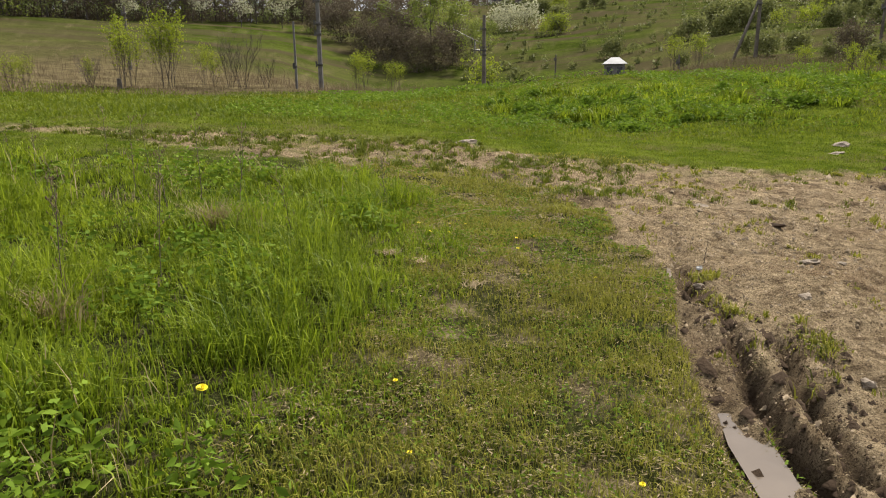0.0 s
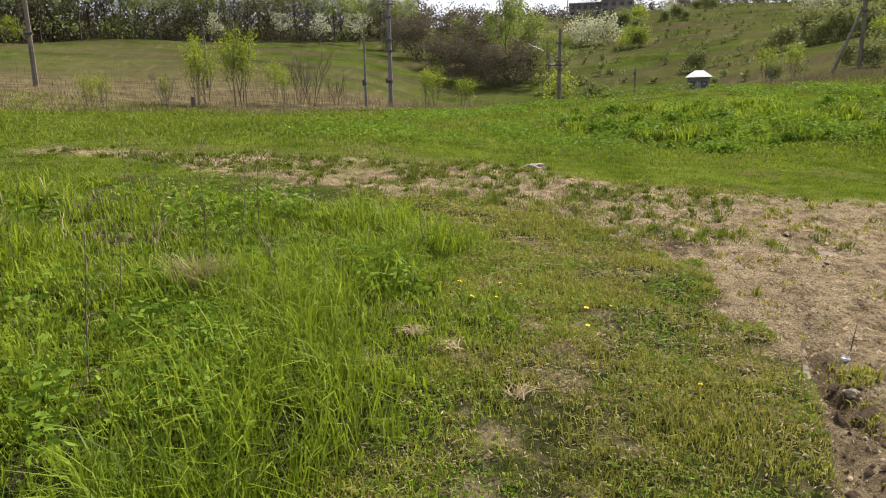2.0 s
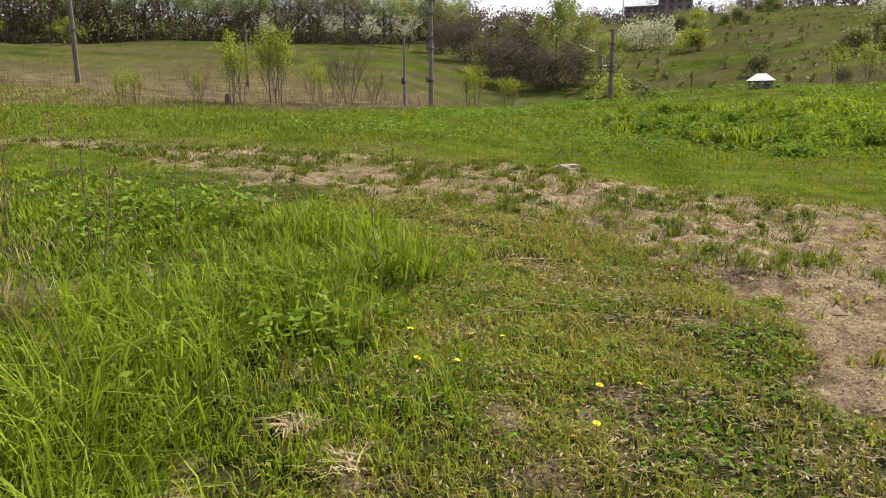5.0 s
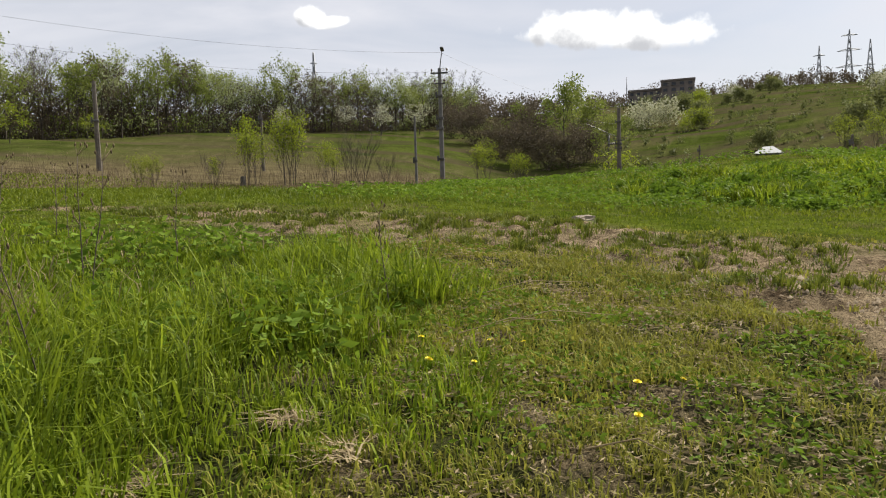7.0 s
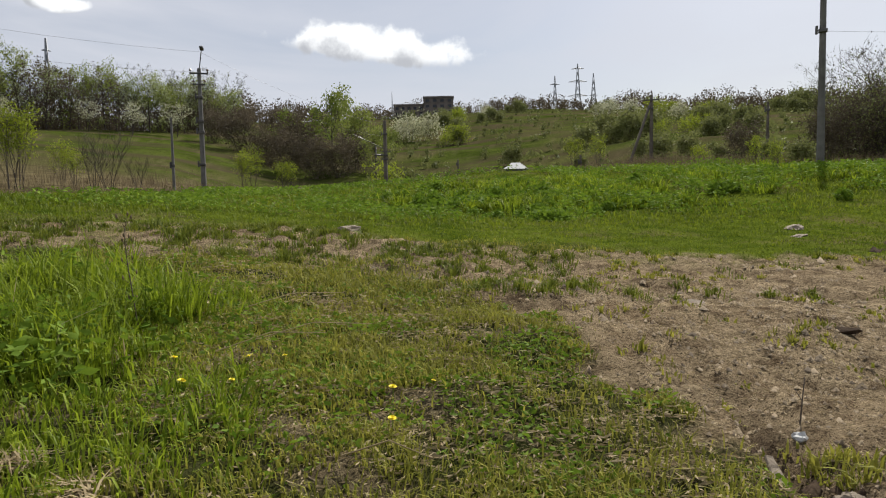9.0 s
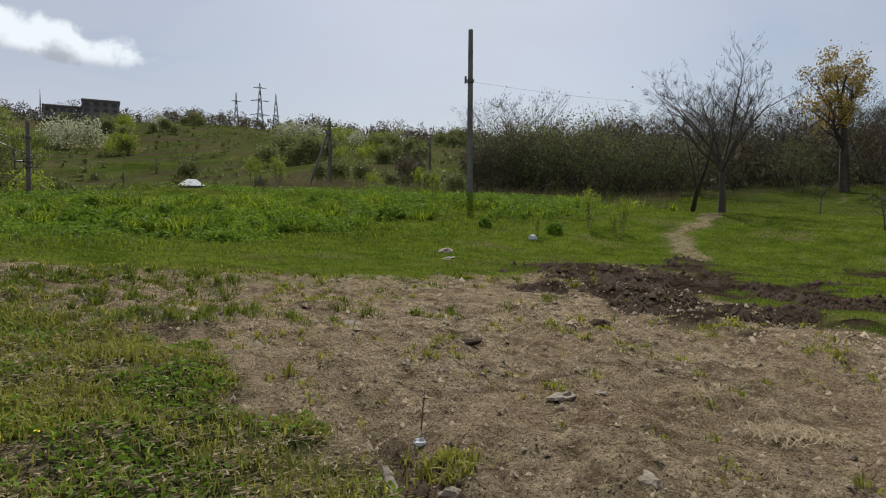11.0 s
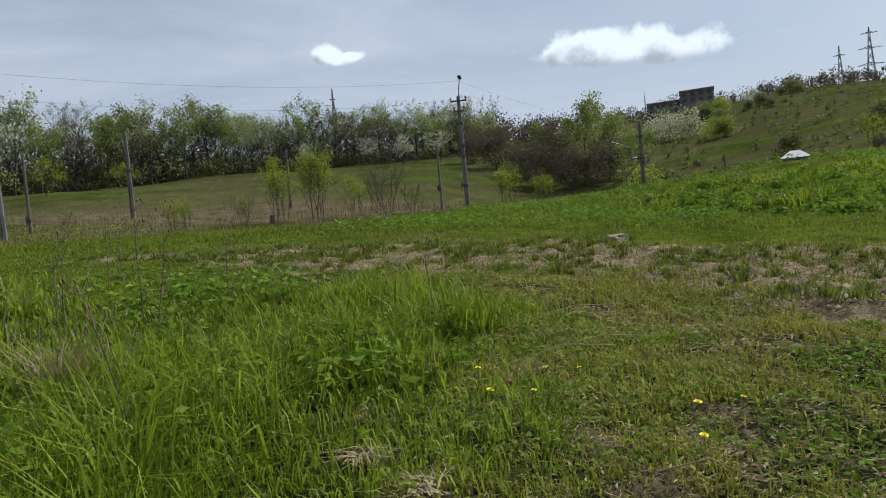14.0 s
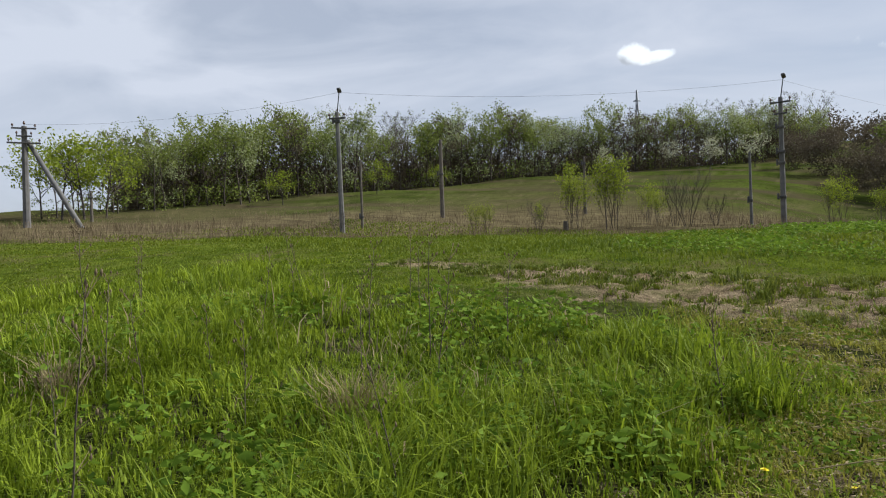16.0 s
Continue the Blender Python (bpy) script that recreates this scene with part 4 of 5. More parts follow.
def undergrowth(name, label, n, b0, b1, knots_b, knots_r, depth, tall, mat, per=70):
    rg = np.random.default_rng(len(name))
    cs, ss = [], []
    for i in range(n):
        b = rg.uniform(b0, b1)
        r = np.interp(b, knots_b, knots_r) + rg.uniform(0, depth)
        x, y, z = place(b, r)
        h = rg.uniform(0.5, 1.0) * tall
        p = rg.normal(0, 0.5, (per, 3)) * [h * 0.5, h * 0.5, 0]
        cs.append(np.stack([x + p[:, 0], y + p[:, 1], z + rg.uniform(0, h, per)], 1))
        ss.append(rg.uniform(0.1, 0.34, per))
    v, f = cards(np.concatenate(cs), np.concatenate(ss), rg, long=1.5, up=0.4)
    return tagged(mesh_ob(name, v, [f], mat), label, "undergrowth", kind="stuff")


undergrowth("wood_undergrowth", "brown undergrowth and saplings between the trunks of the wood", 700, 4, 61, edge_b, [e + 8 for e in edge_r], 18, 8.6, M_DUSK, 90)
undergrowth("thicket_undergrowth", "brown undergrowth filling the thicket", 420, -90, -44, [-90, -72, -64, -58, -50, -44], [50, 53, 50, 46, 47, 50], 22, 4.0, M_DUSK)

undergrowth("slope_scrub", "low green and brown scrub scattered over the far slope", 460, -48, -6, [-48, -6], [62, 80], 190, 1.5, M_OLIVE, 26)

# the thicket and the single trees
THICKET = "thicket"
bare = make_tree("thicket_tree", "dark leafless tree with dense fine twigs in a thicket", "tree", 51, 6.6, 1.15, 0.12, M_DUSK, 1200, 0.075, 0.6, 1900, THICKET, stems=3, thick=0.07, bush=0.36, low_twigs=160)
budding = make_tree("thicket_tree", "dark tree with a haze of first green leaves in a thicket", "tree", 52, 6.4, 1.1, 0.12, M_OLIVE, 1400, 0.075, 0.6, 1600, THICKET, stems=2, thick=0.07, bush=0.36, low_twigs=160)
set_at(bare, -47, 47, 0, 1.0)
set_at(budding, -45.2, 49, 0, 0.85)
for row in range(4):
    b = -46.0 - row * 0.7
    while b > -86:
        r = float(np.interp(-b, [44, 50, 58, 64, 72, 86], [48, 44, 42, 46, 50, 46])) + row * 6 + random.uniform(-2, 2)
        s = random.uniform(0.75, 1.05) * float(np.interp(-b, [44, 50, 58, 66, 76, 86], [0.56, 0.68, 0.78, 0.85, 0.95, 1.2])) * (1 + 0.06 * row)
        copy_at(budding if random.random() < float(np.interp(-b, [45, 55, 60, 80], [0.6, 0.3, 0.12, 0.15])) else bare, b, r, random.uniform(0, 360), s)
        b -= random.uniform(2.2, 3.6)
olive_bush = make_tree("shrub", "rounded dull olive shrub in first leaf before a thicket", "shrub", 63, 3.6, 1.35, 0.05, M_OLIVE, 3400, 0.06, 0.72, 800, THICKET, stems=4, thick=0.03, bush=0.5)
set_at(olive_bush, -48.4, 42.5, 0, 1.2)
hazy = make_tree("shrub", "rounded brown-olive budding shrub before a thicket", "shrub", 59, 3.4, 1.4, 0.05, M_DUSK, 3200, 0.06, 0.7, 900, THICKET, stems=4, thick=0.03, bush=0.5)
set_at(hazy, -45.3, 45, 0, 1.1)
for b, r, s in ((-44.2, 44, 1.25), (-46.5, 43, 1.35), (-49, 41, 1.3), (-51.5, 41, 1.45), (-54, 40, 1.3), (-56.5, 41, 1.2), (-47.8, 46, 1.5), (-52.8, 45, 1.6), (-59.5, 42, 1.1), (-68.5, 44, 1.1), (-74.5, 45, 1.2)):
    copy_at(random.choice((hazy, olive_bush, olive_bush)), b, r, random.uniform(0, 360), s * random.uniform(0.75, 1.0))
lone = make_tree("bare_tree", "leafless spreading tree with dark trunk beside the trail", "tree", 57, 7.4, 1.1, 0.28, M_DUSK, 300, 0.05, 0.4, 2600, thick=0.19, levels=4, kids=5, rise=0.5, fan=8)
set_at(lone, -63.2, 30, 30, 0.72)
fallen = Tubes()
fallen.add([(0, 0, 0.1), (-1.2, 0.2, 0.9), (-2.6, 0.3, 1.7), (-4.2, 0.5, 2.9)], [0.12, 0.1, 0.07, 0.03], 6)
fallen.add([(-1.2, 0.2, 0.9), (-1.7, 0.6, 2.0), (-1.9, 0.9, 3.0)], [0.06, 0.04, 0.015], 5)
fallen.add([(-2.6, 0.3, 1.7), (-3.0, 0.2, 2.9), (-2.9, 0.1, 3.8)], [0.05, 0.03, 0.012], 5)
f_ = thing("leaning_tree", "dark trunk leaning low over the grass by a bare tree", "tree")
fallen.ob("trunk", M_BARK, f_)
set_at(f_, -61.0, 30.5, 46)
ochre = make_tree("ochre_tree", "broad tree with ochre-yellow young leaves and dark trunk", "tree", 58, 8.0, 0.9, 0.42, M_OCHRE, 9000, 0.095, 0.62, 300, thick=0.4)
set_at(ochre, -71.5, 44, 0, 0.76)
orchard = make_tree("young_tree", "small bare tree with crooked grey branches in the grass", "tree", 59, 2.6, 1.2, 0.4, M_WEED, 160, 0.05, 0.3, 300, "young bare trees", thick=0.05)
set_at(orchard, -76.5, 22, 10, 0.7)
for b, r, s in ((-74.2, 24, 0.5), (-78.6, 25, 0.6), (-70, 31, 0.6), (-75, 33, 0.7)):
    copy_at(orchard, b, r, random.uniform(0, 360), s)

# young leafy shoots along the meadow's edge
SHOOT = "leafy saplings at the meadow edge"
shoot = make_tree("sapling", "upright sapling with bright yellow-green leaves at the meadow edge", "sapling", 61, 3.1, 0.26, 0.12, M_LIME, 1800, 0.06, 0.24, 60, SHOOT, stems=3, thick=0.02, rise=1.6, splay=0.1)
set_at(shoot, 20.7, 36, 0, 0.95)
for b, r, s in ((23.8, 36.5, 0.9), (20.1, 36, 1.0), (23.1, 37, 0.8), (16.6, 37, 0.55), (17.4, 38, 0.6), (26.4, 35, 0.4), (4.2, 36, 0.62), (3.5, 36.5, 0.6), (1.0, 36, 0.48), (0.4, 36, 0.4), (32, 33, 0.45), (31, 33.5, 0.4)):
    copy_at(shoot, b, r, random.uniform(0, 360), s)
for b, r, s in ((-52.9, 21, 0.32), (-55.6, 21, 0.28), (-54.9, 20.5, 0.2), (-39.5, 27, 0.3), (-48.5, 18.5, 0.2), (-26, 45, 0.6), (-24, 48, 0.7), (-38, 30, 0.4)):
    copy_at(shoot, b, r, random.uniform(0, 360), s)
dead = make_tree("dead_shrub", "leafless grey shrub with thin stems at the meadow edge", "shrub", 62, 2.6, 0.5, 0.2, None, 0, 0.1, 0.3, 260, "dead shrubs", stems=4, thick=0.02, rise=1.2)
set_at(dead, 14.3, 36, 0, 1.0)
for b, r, s in ((15.3, 36.5, 0.75), (12.2, 37, 0.55), (26.5, 34, 0.5), (44, 33, 0.45)):
    copy_at(dead, b, r, random.uniform(0, 360), s)


# ---- poles and wires ----
def insulator(x, y, z, parent, tall=0.22):
    t = Tubes()
    t.add([(x, y, z), (x, y, z + tall * 0.4), (x, y, z + tall * 0.45), (x, y, z + tall * 0.7), (x, y, z + tall * 0.75), (x, y, z + tall)], [0.02, 0.02, 0.07, 0.06, 0.045, 0.04], 8)
    return t.ob("insulator", M_CERAMIC, parent)


def pole(name, label, x, y, top, wide, mat, lean=0.0, arms=(), lamp=False, racks=(), strut=None, category="utility pole", turn=0.0, top_pins=False, stay=None):
    """A tapered pole from the ground to the height top, with crossarms, a lamp bracket, racks and a strut."""
    z = ground_at(x, y)
    t = thing(name, label, category, m=pose(x, y, z, 0, lean, turn))
    h = top - z
    bm = bmesh.new()
    made = bmesh.ops.create_cone(bm, cap_ends=True, segments=8, radius1=wide * 0.62, radius2=wide * 0.42, depth=h + 0.4)
    bmesh.ops.translate(bm, verts=made["verts"], vec=(0, 0, h / 2 - 0.2))
    bmesh.ops.bevel(bm, geom=[e for e in bm.edges if min(v.co.z for v in e.verts) > h - 0.01], offset=0.02, segments=1, affect="EDGES")
    part("shaft", bm, mat, t)
    for az, half in arms:
        bm = bmesh.new()
        box(bm, half * 2, 0.08, 0.09, pose(0, -wide * 0.5, az - z), 0.012)
        part("crossarm", bm, M_STEEL, t)
        for sx in (-half * 0.9, half * 0.9):
            insulator(sx, -wide * 0.5, az - z + 0.04, t)
    if top_pins:
        insulator(0, 0, h, t, 0.3)
    for rz in racks:
        bm = bmesh.new()
        box(bm, wide * 1.3, wide * 0.9, 0.14, pose(0, -wide * 0.35, rz - z), 0.02)
        box(bm, 0.1, 0.1, 0.34, pose(-wide * 0.9, -wide * 0.3, rz - z + 0.05), 0.02)
        part("bracket", bm, M_STEEL, t)
    if lamp:
        tb = Tubes()
        tb.add([(0.0, 0, h - 0.5), (0.03, -0.05, h), (0.16, -0.2, h + 0.75), (0.22, -0.35, h + 0.95)], [0.035, 0.03, 0.028, 0.025], 6)
        arm = tb.ob("lamp_arm", M_STEEL, t)
        bm = bmesh.new()
        box(bm, 0.2, 0.42, 0.14, pose(0.24, -0.5, h + 0.98, -12), 0.04)
        part("lamp_head", bm, M_STEEL, arm)
    if stay:
        out, high, low = stay
        tb = Tubes()
        tb.add([(out, -0.1, high - z), (-wide * 0.4, -0.1, low - z + 0.5)], [0.028, 0.035], 5)
        tb.add([(out * 0.35, -0.1, low - z - 0.1), (-wide * 0.4, -0.1, low - z - 0.1)], [0.09, 0.09], 5)
        tb.add([(out * 0.3, -0.1, low - z - 0.35), (out * 0.3, -0.1, low - z + 0.8)], [0.07, 0.07], 5)
        tb.ob("switch_arm", M_STEEL, t)
    if strut:
        tb = Tubes()
        sx, sy = strut
        tb.add([(sx, sy, ground_at(x + sx, y + sy) - z - 0.3), (0.05 * sx, 0.05 * sy, h * 0.86)], [wide * 0.5, wide * 0.38], 8)
        tb.ob("strut", mat, t)
    return t


pole("utility_pole", "grey concrete utility pole with lamp bracket and two small crossarms", -4.16, 42.2, 8.5, 0.25, M_CONCRETE, arms=((8.2, 0.5), (7.6, 0.32)), lamp=True, racks=(6.9, 5.6, 5.0, 3.2))
pole("utility_pole", "pale concrete utility pole with lamp bracket and wires", -22.7, 28.2, 8.25, 0.23, M_CONCRETE, lean=-1.0, arms=((7.9, 0.42),), lamp=True, racks=(7.75,), turn=35)
pole("utility_post", "thick grey post without crossarms above dry brush", -25.1, 40.7, 8.6, 0.26, M_WOODPOST, racks=(6.2,), turn=30)
pole("utility_pole", "dark pole with a transformer rack on its side", 9.4, 66.7, 8.9, 0.36, M_WOODPOST, arms=((5.9, 0.5),), racks=(7.6, 5.6, 5.2), turn=-8, stay=(-3.0, 7.6, 5.7))
pole("utility_pole", "dark pole with a leaning strut and top crossarm", 26.6, 47.6, 8.5, 0.24, M_WOODPOST, arms=((8.1, 0.55),), strut=(-1.6, -0.2), racks=(7.5,), turn=-30, top_pins=True)
pole("utility_post", "tall plain grey concrete post standing behind green brush", 21.75, 26.25, 9.8, 0.25, M_CONCRETE, racks=(7.4,), turn=-40)
lx, ly, _ = place(67.2, 45)
pole("utility_pole", "braced pole with stacked crossarms and dark insulators", lx, ly, 8.9, 0.34, M_CONCRETE, arms=((8.75, 0.62), (8.3, 0.4), (7.9, 0.85)), strut=(3.0, 0.36), turn=60, top_pins=True)
for b, r, top, w, mat, lb in ((41.8, 38, 6.3, 0.13, M_WOODPOST, "thin grey wooden post above dry brush"), (9.6, 37, 5.5, 0.13, M_CONCRETE, "thin pale post with a small bracket"), (22.5, 47, 7.2, 0.18, M_WOODPOST, "dark weathered post with a small lamp"),
                              (63, 58, 6.4, 0.2, M_WOODPOST, "weathered post at the wood's end"), (-38.9, 45, 6.6, 0.16, M_WOODPOST, "thin grey post on the slope"), (-42.6, 42, 6.0, 0.14, M_WOODPOST, "thin grey post on the slope"),
                              (-24.5, 44, 3.8, 0.14, M_WOODPOST, "short dark post in the brush"), (24.2, 35.5, 2.3, 0.26, M_WOODPOST, "short dark stump-like post in dry brush"), (-14, 66, 5.2, 0.16, M_WOODPOST, "thin dark post on the slope")):
    px, py, _ = place(b, r)
    pole("post", lb, px, py, top, w, mat, racks=(top - 0.5 if r > 40 else 3.0,) if w > 0.12 and r > 36.9 else (), category="post", turn=b)


def wire(a, b, sag, thick=0.005):
    t = Tubes()
    a, b = Vector(a), Vector(b)
    t.add([a.lerp(b, i / 12) - Vector((0, 0, sag * 4 * (i / 12) * (1 - i / 12))) for i in range(13)], [thick] * 13, 4)
    return tagged(t.ob("power_line", M_WIRE), "thin dark overhead wire strung between poles", "wire", "overhead wires")


for dz, sag in ((9.4, 0.5), (8.3, 0.6)):
    wire((-4.1, 42.2, dz), (-22.7, 28.2, dz - 0.15), sag)
    wire((-22.7, 28.2, dz - 0.15), (lx, ly, dz - 0.4), sag)
    wire((-4.1, 42.2, dz), (9.4, 66.7, dz - 0.9), sag)
wire((21.75, 26.25, 7.4), (47, 25, 9.2), 0.4)


# ---- lattice pylons, mast, building, hut ----
def pylon(b, r, tall, half, arms):
    x, y, z = place(b, r)
    t = thing("pylon", "grey steel lattice power pylon on the skyline", "pylon", "pylons on the skyline", pose(x, y, z, 0, 0, b + 8))
    th = 0.11 * tall / 25
    for sx in (-1, 1):
        for sy in (-1, 1):
            tb = Tubes()
            tb.add([(sx * half, sy * half, -1), (sx * half * 0.35, sy * half * 0.35, tall * 0.55), (sx * 0.1, sy * 0.1, tall)], [th * 1.4, th * 1.2, th], 4)
            tb.ob("leg", M_PYLON, t)
    br = Tubes()
    steps = 9
    for i in range(steps):
        z0, z1 = tall * i / steps, tall * (i + 1) / steps
        w0, w1 = (float(np.interp(q, [0, tall * 0.55, tall], [half, half * 0.35, 0.1])) for q in (z0, z1))
        for s in (-1, 1):
            for p, q in (((-w0, s * w0, z0), (w1, s * w1, z1)), ((w0, s * w0, z0), (-w1, s * w1, z1)), ((s * w0, -w0, z0), (s * w1, w1, z1)), ((s * w0, w0, z0), (s * w1, -w1, z1))):
                br.add([p, q], [th * 0.7, th * 0.7], 3, cap=False)
    br.ob("bracing", M_PYLON, t)
    for az, ah in arms:
        tb = Tubes()
        tb.add([(-ah, 0, tall * az), (0, 0, tall * az + ah * 0.18), (ah, 0, tall * az)], [th, th * 1.6, th], 4)
        tb.add([(-ah, 0, tall * az), (ah, 0, tall * az)], [th, th], 4)
        tb.ob("crossarm", M_PYLON, t)


pylon(-24.3, 330, 31, 2.7, ((0.92, 3.0), (0.72, 4.4), (0.50, 4.8)))
pylon(-25.6, 345, 29, 3.1, ((0.62, 2.0),))
pylon(-22.4, 375, 34, 2.6, ((0.86, 2.6), (0.6, 3.6), (0.3, 4.6)))
pylon(18.0, 200, 32, 1.7, ((0.9, 1.0), (0.72, 1.3), (0.55, 1.5)))
for b, r, h in ((-2.8, 260, 15), (-8.4, 280, 13)):
    mx, my, mz = place(b, r)
    m_ = thing("mast", "slender steel mast on the skyline", "mast", m=pose(mx, my, mz))
    tb = Tubes()
    tb.add([(0, 0, -1), (0, 0, h * 0.6), (0, 0, h)], [0.3, 0.22, 0.08], 6)
    tb.ob("shaft", M_PYLON, m_)


def far_building(b, r, w, d, h, label, bays, floors, hut=False):
    x, y, z = place(b, r)
    t = thing("hut" if hut else "building", label, "hut" if hut else "building", m=pose(x, y, z - 0.2, 0, 0, b))
    bm = bmesh.new()
    box(bm, w, d, h + 0.2, pose(0, 0, h / 2), 0.05)
    part("wall", bm, M_CONCRETE if hut else M_WALL, t)
    bm = bmesh.new()
    if hut:
        v = [bm.verts.new(p) for p in ((-w * 0.62, -d * 0.62, h), (w * 0.62, -d * 0.62, h), (w * 0.62, d * 0.62, h), (-w * 0.62, d * 0.62, h), (-w * 0.2, 0, h + 0.75), (w * 0.2, 0, h + 0.75))]
        for f in ((0, 1, 5, 4), (1, 2, 5), (2, 3, 4, 5), (3, 0, 4), (3, 2, 1, 0)):
            bm.faces.new([v[i] for i in f])
    else:
        box(bm, w + 0.6, d + 0.6, 0.7, pose(0, 0, h + 0.35), 0.1)
    part("roof", bm, M_PLASTER if hut else M_WALL, t, "white sheet roof" if hut else "")
    for i in range(bays):
        for k in range(floors):
            bm = bmesh.new()
            ww, wh = w / bays * 0.5, h / floors * 0.5
            box(bm, ww, 0.14, wh, pose(-w / 2 + (i + 0.5) * w / bays, -d / 2 - 0.03, (k + 0.55) * h / floors), 0.02)
            win = part("window", bm, M_GLASS, t)
            bm = bmesh.new()
            box(bm, ww * 1.15, 0.2, wh * 0.1, pose(-w / 2 + (i + 0.5) * w / bays, -d / 2 - 0.06, (k + 0.55) * h / floors - wh * 0.55), 0.01)
            part("sill", bm, M_CONCRETE, win)
    return t


far_building(-12.4, 262, 11.5, 8, 6.4, "dark flat-roofed brick building on the ridge", 4, 3)
far_building(-10.1, 264, 14, 8, 4.2, "long low dark building on the ridge", 6, 2)
far_building(-19.0, 74, 2.2, 2.2, 1.8, "small white hut with a pale hipped roof", 2, 1, True)


# ---- small things on the ground ----
def stone_mesh(seed, sx, sy, sz, rough=0.6):
    bm = bmesh.new()
    bmesh.ops.create_icosphere(bm, subdivisions=2, radius=0.5)
    o = Vector((seed * 3.1, seed * 1.7, 0))
    for v in bm.verts:
        d = v.co.normalized()
        v.co = d * 0.5 * (1 + rough * noise.noise(d * 1.6 + o) + 0.5 * rough * noise.noise(d * 4.1 + o))
        v.co.x, v.co.y, v.co.z = v.co.x * sx, v.co.y * sy, max(v.co.z, -0.22) * sz
    return bm


def lump(name, label, category, seed, x, y, sx, sy, sz, mat, turn=0.0, group=""):
    ob = part(name, stone_mesh(seed, sx, sy, sz), mat)
    ob.matrix_basis = pose(x, y, ground_at(x, y) + 0.02 * sz, random.uniform(-6, 6), random.uniform(-6, 6), turn)
    return tagged(ob, label, category, group)


for i, (x, y, sx, sy, sz, mat, lb) in enumerate((
        (4.07, 8.35, 0.36, 0.24, 0.10, M_STONE, "flat pale stone slab on the dirt road"),
        (1.55, 13.3, 0.55, 0.32, 0.14, M_STONE, "long pale flat stone sunk in road turf"),
        (10.05, 14.08, 0.42, 0.3, 0.2, M_STONE, "pale rubble lump beside the green"),
        (9.2, 13.0, 0.35, 0.2, 0.06, M_STONE, "thin pale stone flake in short grass"),
        (3.97, 5.81, 0.22, 0.13, 0.05, M_STONE, "crumbled pale limestone on the dirt road"),
        (4.2, 5.7, 0.09, 0.07, 0.035, M_STONE, "small pale limestone piece on the dirt road"),
        (2.83, 5.7, 0.07, 0.06, 0.05, M_PLASTIC, "small white stone at the rut's edge"),
        (2.6, 5.2, 0.12, 0.10, 0.06, M_STONE, "pale-topped muddy stone beside the rut"),
        (3.9, 4.2, 0.14, 0.1, 0.05, M_STONE, "grey stone pressed into wet mud"),
        (6.33, 7.32, 0.26, 0.16, 0.08, M_CLOD, "dark dried clod lying on the dirt road"),
        (4.36, 7.07, 0.2, 0.12, 0.06, M_CLOD, "dark dried clod lying on the dirt road"),
        (3.24, 4.76, 0.14, 0.09, 0.05, M_STONE, "pale stone rubble on the dirt road"),
        (2.75, 3.4, 0.10, 0.08, 0.06, M_STONE, "small grey stone in churned mud"),
        (2.9, 3.0, 0.12, 0.08, 0.05, M_STONE, "small grey stone in churned mud"))):
    lump("stone", lb, "stone", i + 2, x, y, sx, sy, sz, mat, random.uniform(0, 180), "stones on the road")
x, y = 14.4, 15.55
lump("litter_bag", "crumpled white plastic bag in the grass", "litter", 31, x, y, 0.26, 0.2, 0.2, M_PLASTIC)
x, y, _ = place(-18.5, 24)
lump("stone", "pale flat boulder top showing in green grass", "stone", 33, x, y, 1.6, 0.6, 0.25, M_STONE, -18, "stones on the road")
# a pale broken slat by the rut
bm = bmesh.new()
box(bm, 0.05, 0.12, 0.012, pose(0, 0, 0), 0.004)
for v in bm.verts:
    if v.co.y > 0:
        v.co.x *= 0.55
slat = part("broken_slat", bm, M_STONE)
slat.matrix_basis = pose(2.35, 5.26, ground_at(2.35, 5.26) + 0.035, 28, 8, -12)
tagged(slat, "pale weathered broken slat stuck beside the rut", "wood scrap")

# pebbles, crumbs of earth and dark clods
def crumbs(name, label, mat, x, y, size, category):
    n = len(x)
    base = np.array([[1, 0, -0.4], [-1, 0, -0.4], [0, 1, -0.4], [0, -1, -0.4], [0.1, 0.1, 0.6]])
    tri = np.array([[0, 2, 4], [2, 1, 4], [1, 3, 4], [3, 0, 4]])
    a = rng.uniform(0, 2 * np.pi, n)
    p = base[None] * (size[:, None, None] * rng.uniform(0.5, 1.5, (n, 5, 1)))
    q = np.empty_like(p)
    q[..., 0] = p[..., 0] * np.cos(a)[:, None] - p[..., 1] * np.sin(a)[:, None] + x[:, None]
    q[..., 1] = p[..., 0] * np.sin(a)[:, None] + p[..., 1] * np.cos(a)[:, None] + y[:, None]
    q[..., 2] = p[..., 2] + (height(x, y) + size * 0.2)[:, None]
    f = (tri[None] + (np.arange(n) * 5)[:, None, None]).reshape(-1, 3)
    return tagged(mesh_ob(name, q.reshape(-1, 3), [f], mat), label, category, kind="stuff")


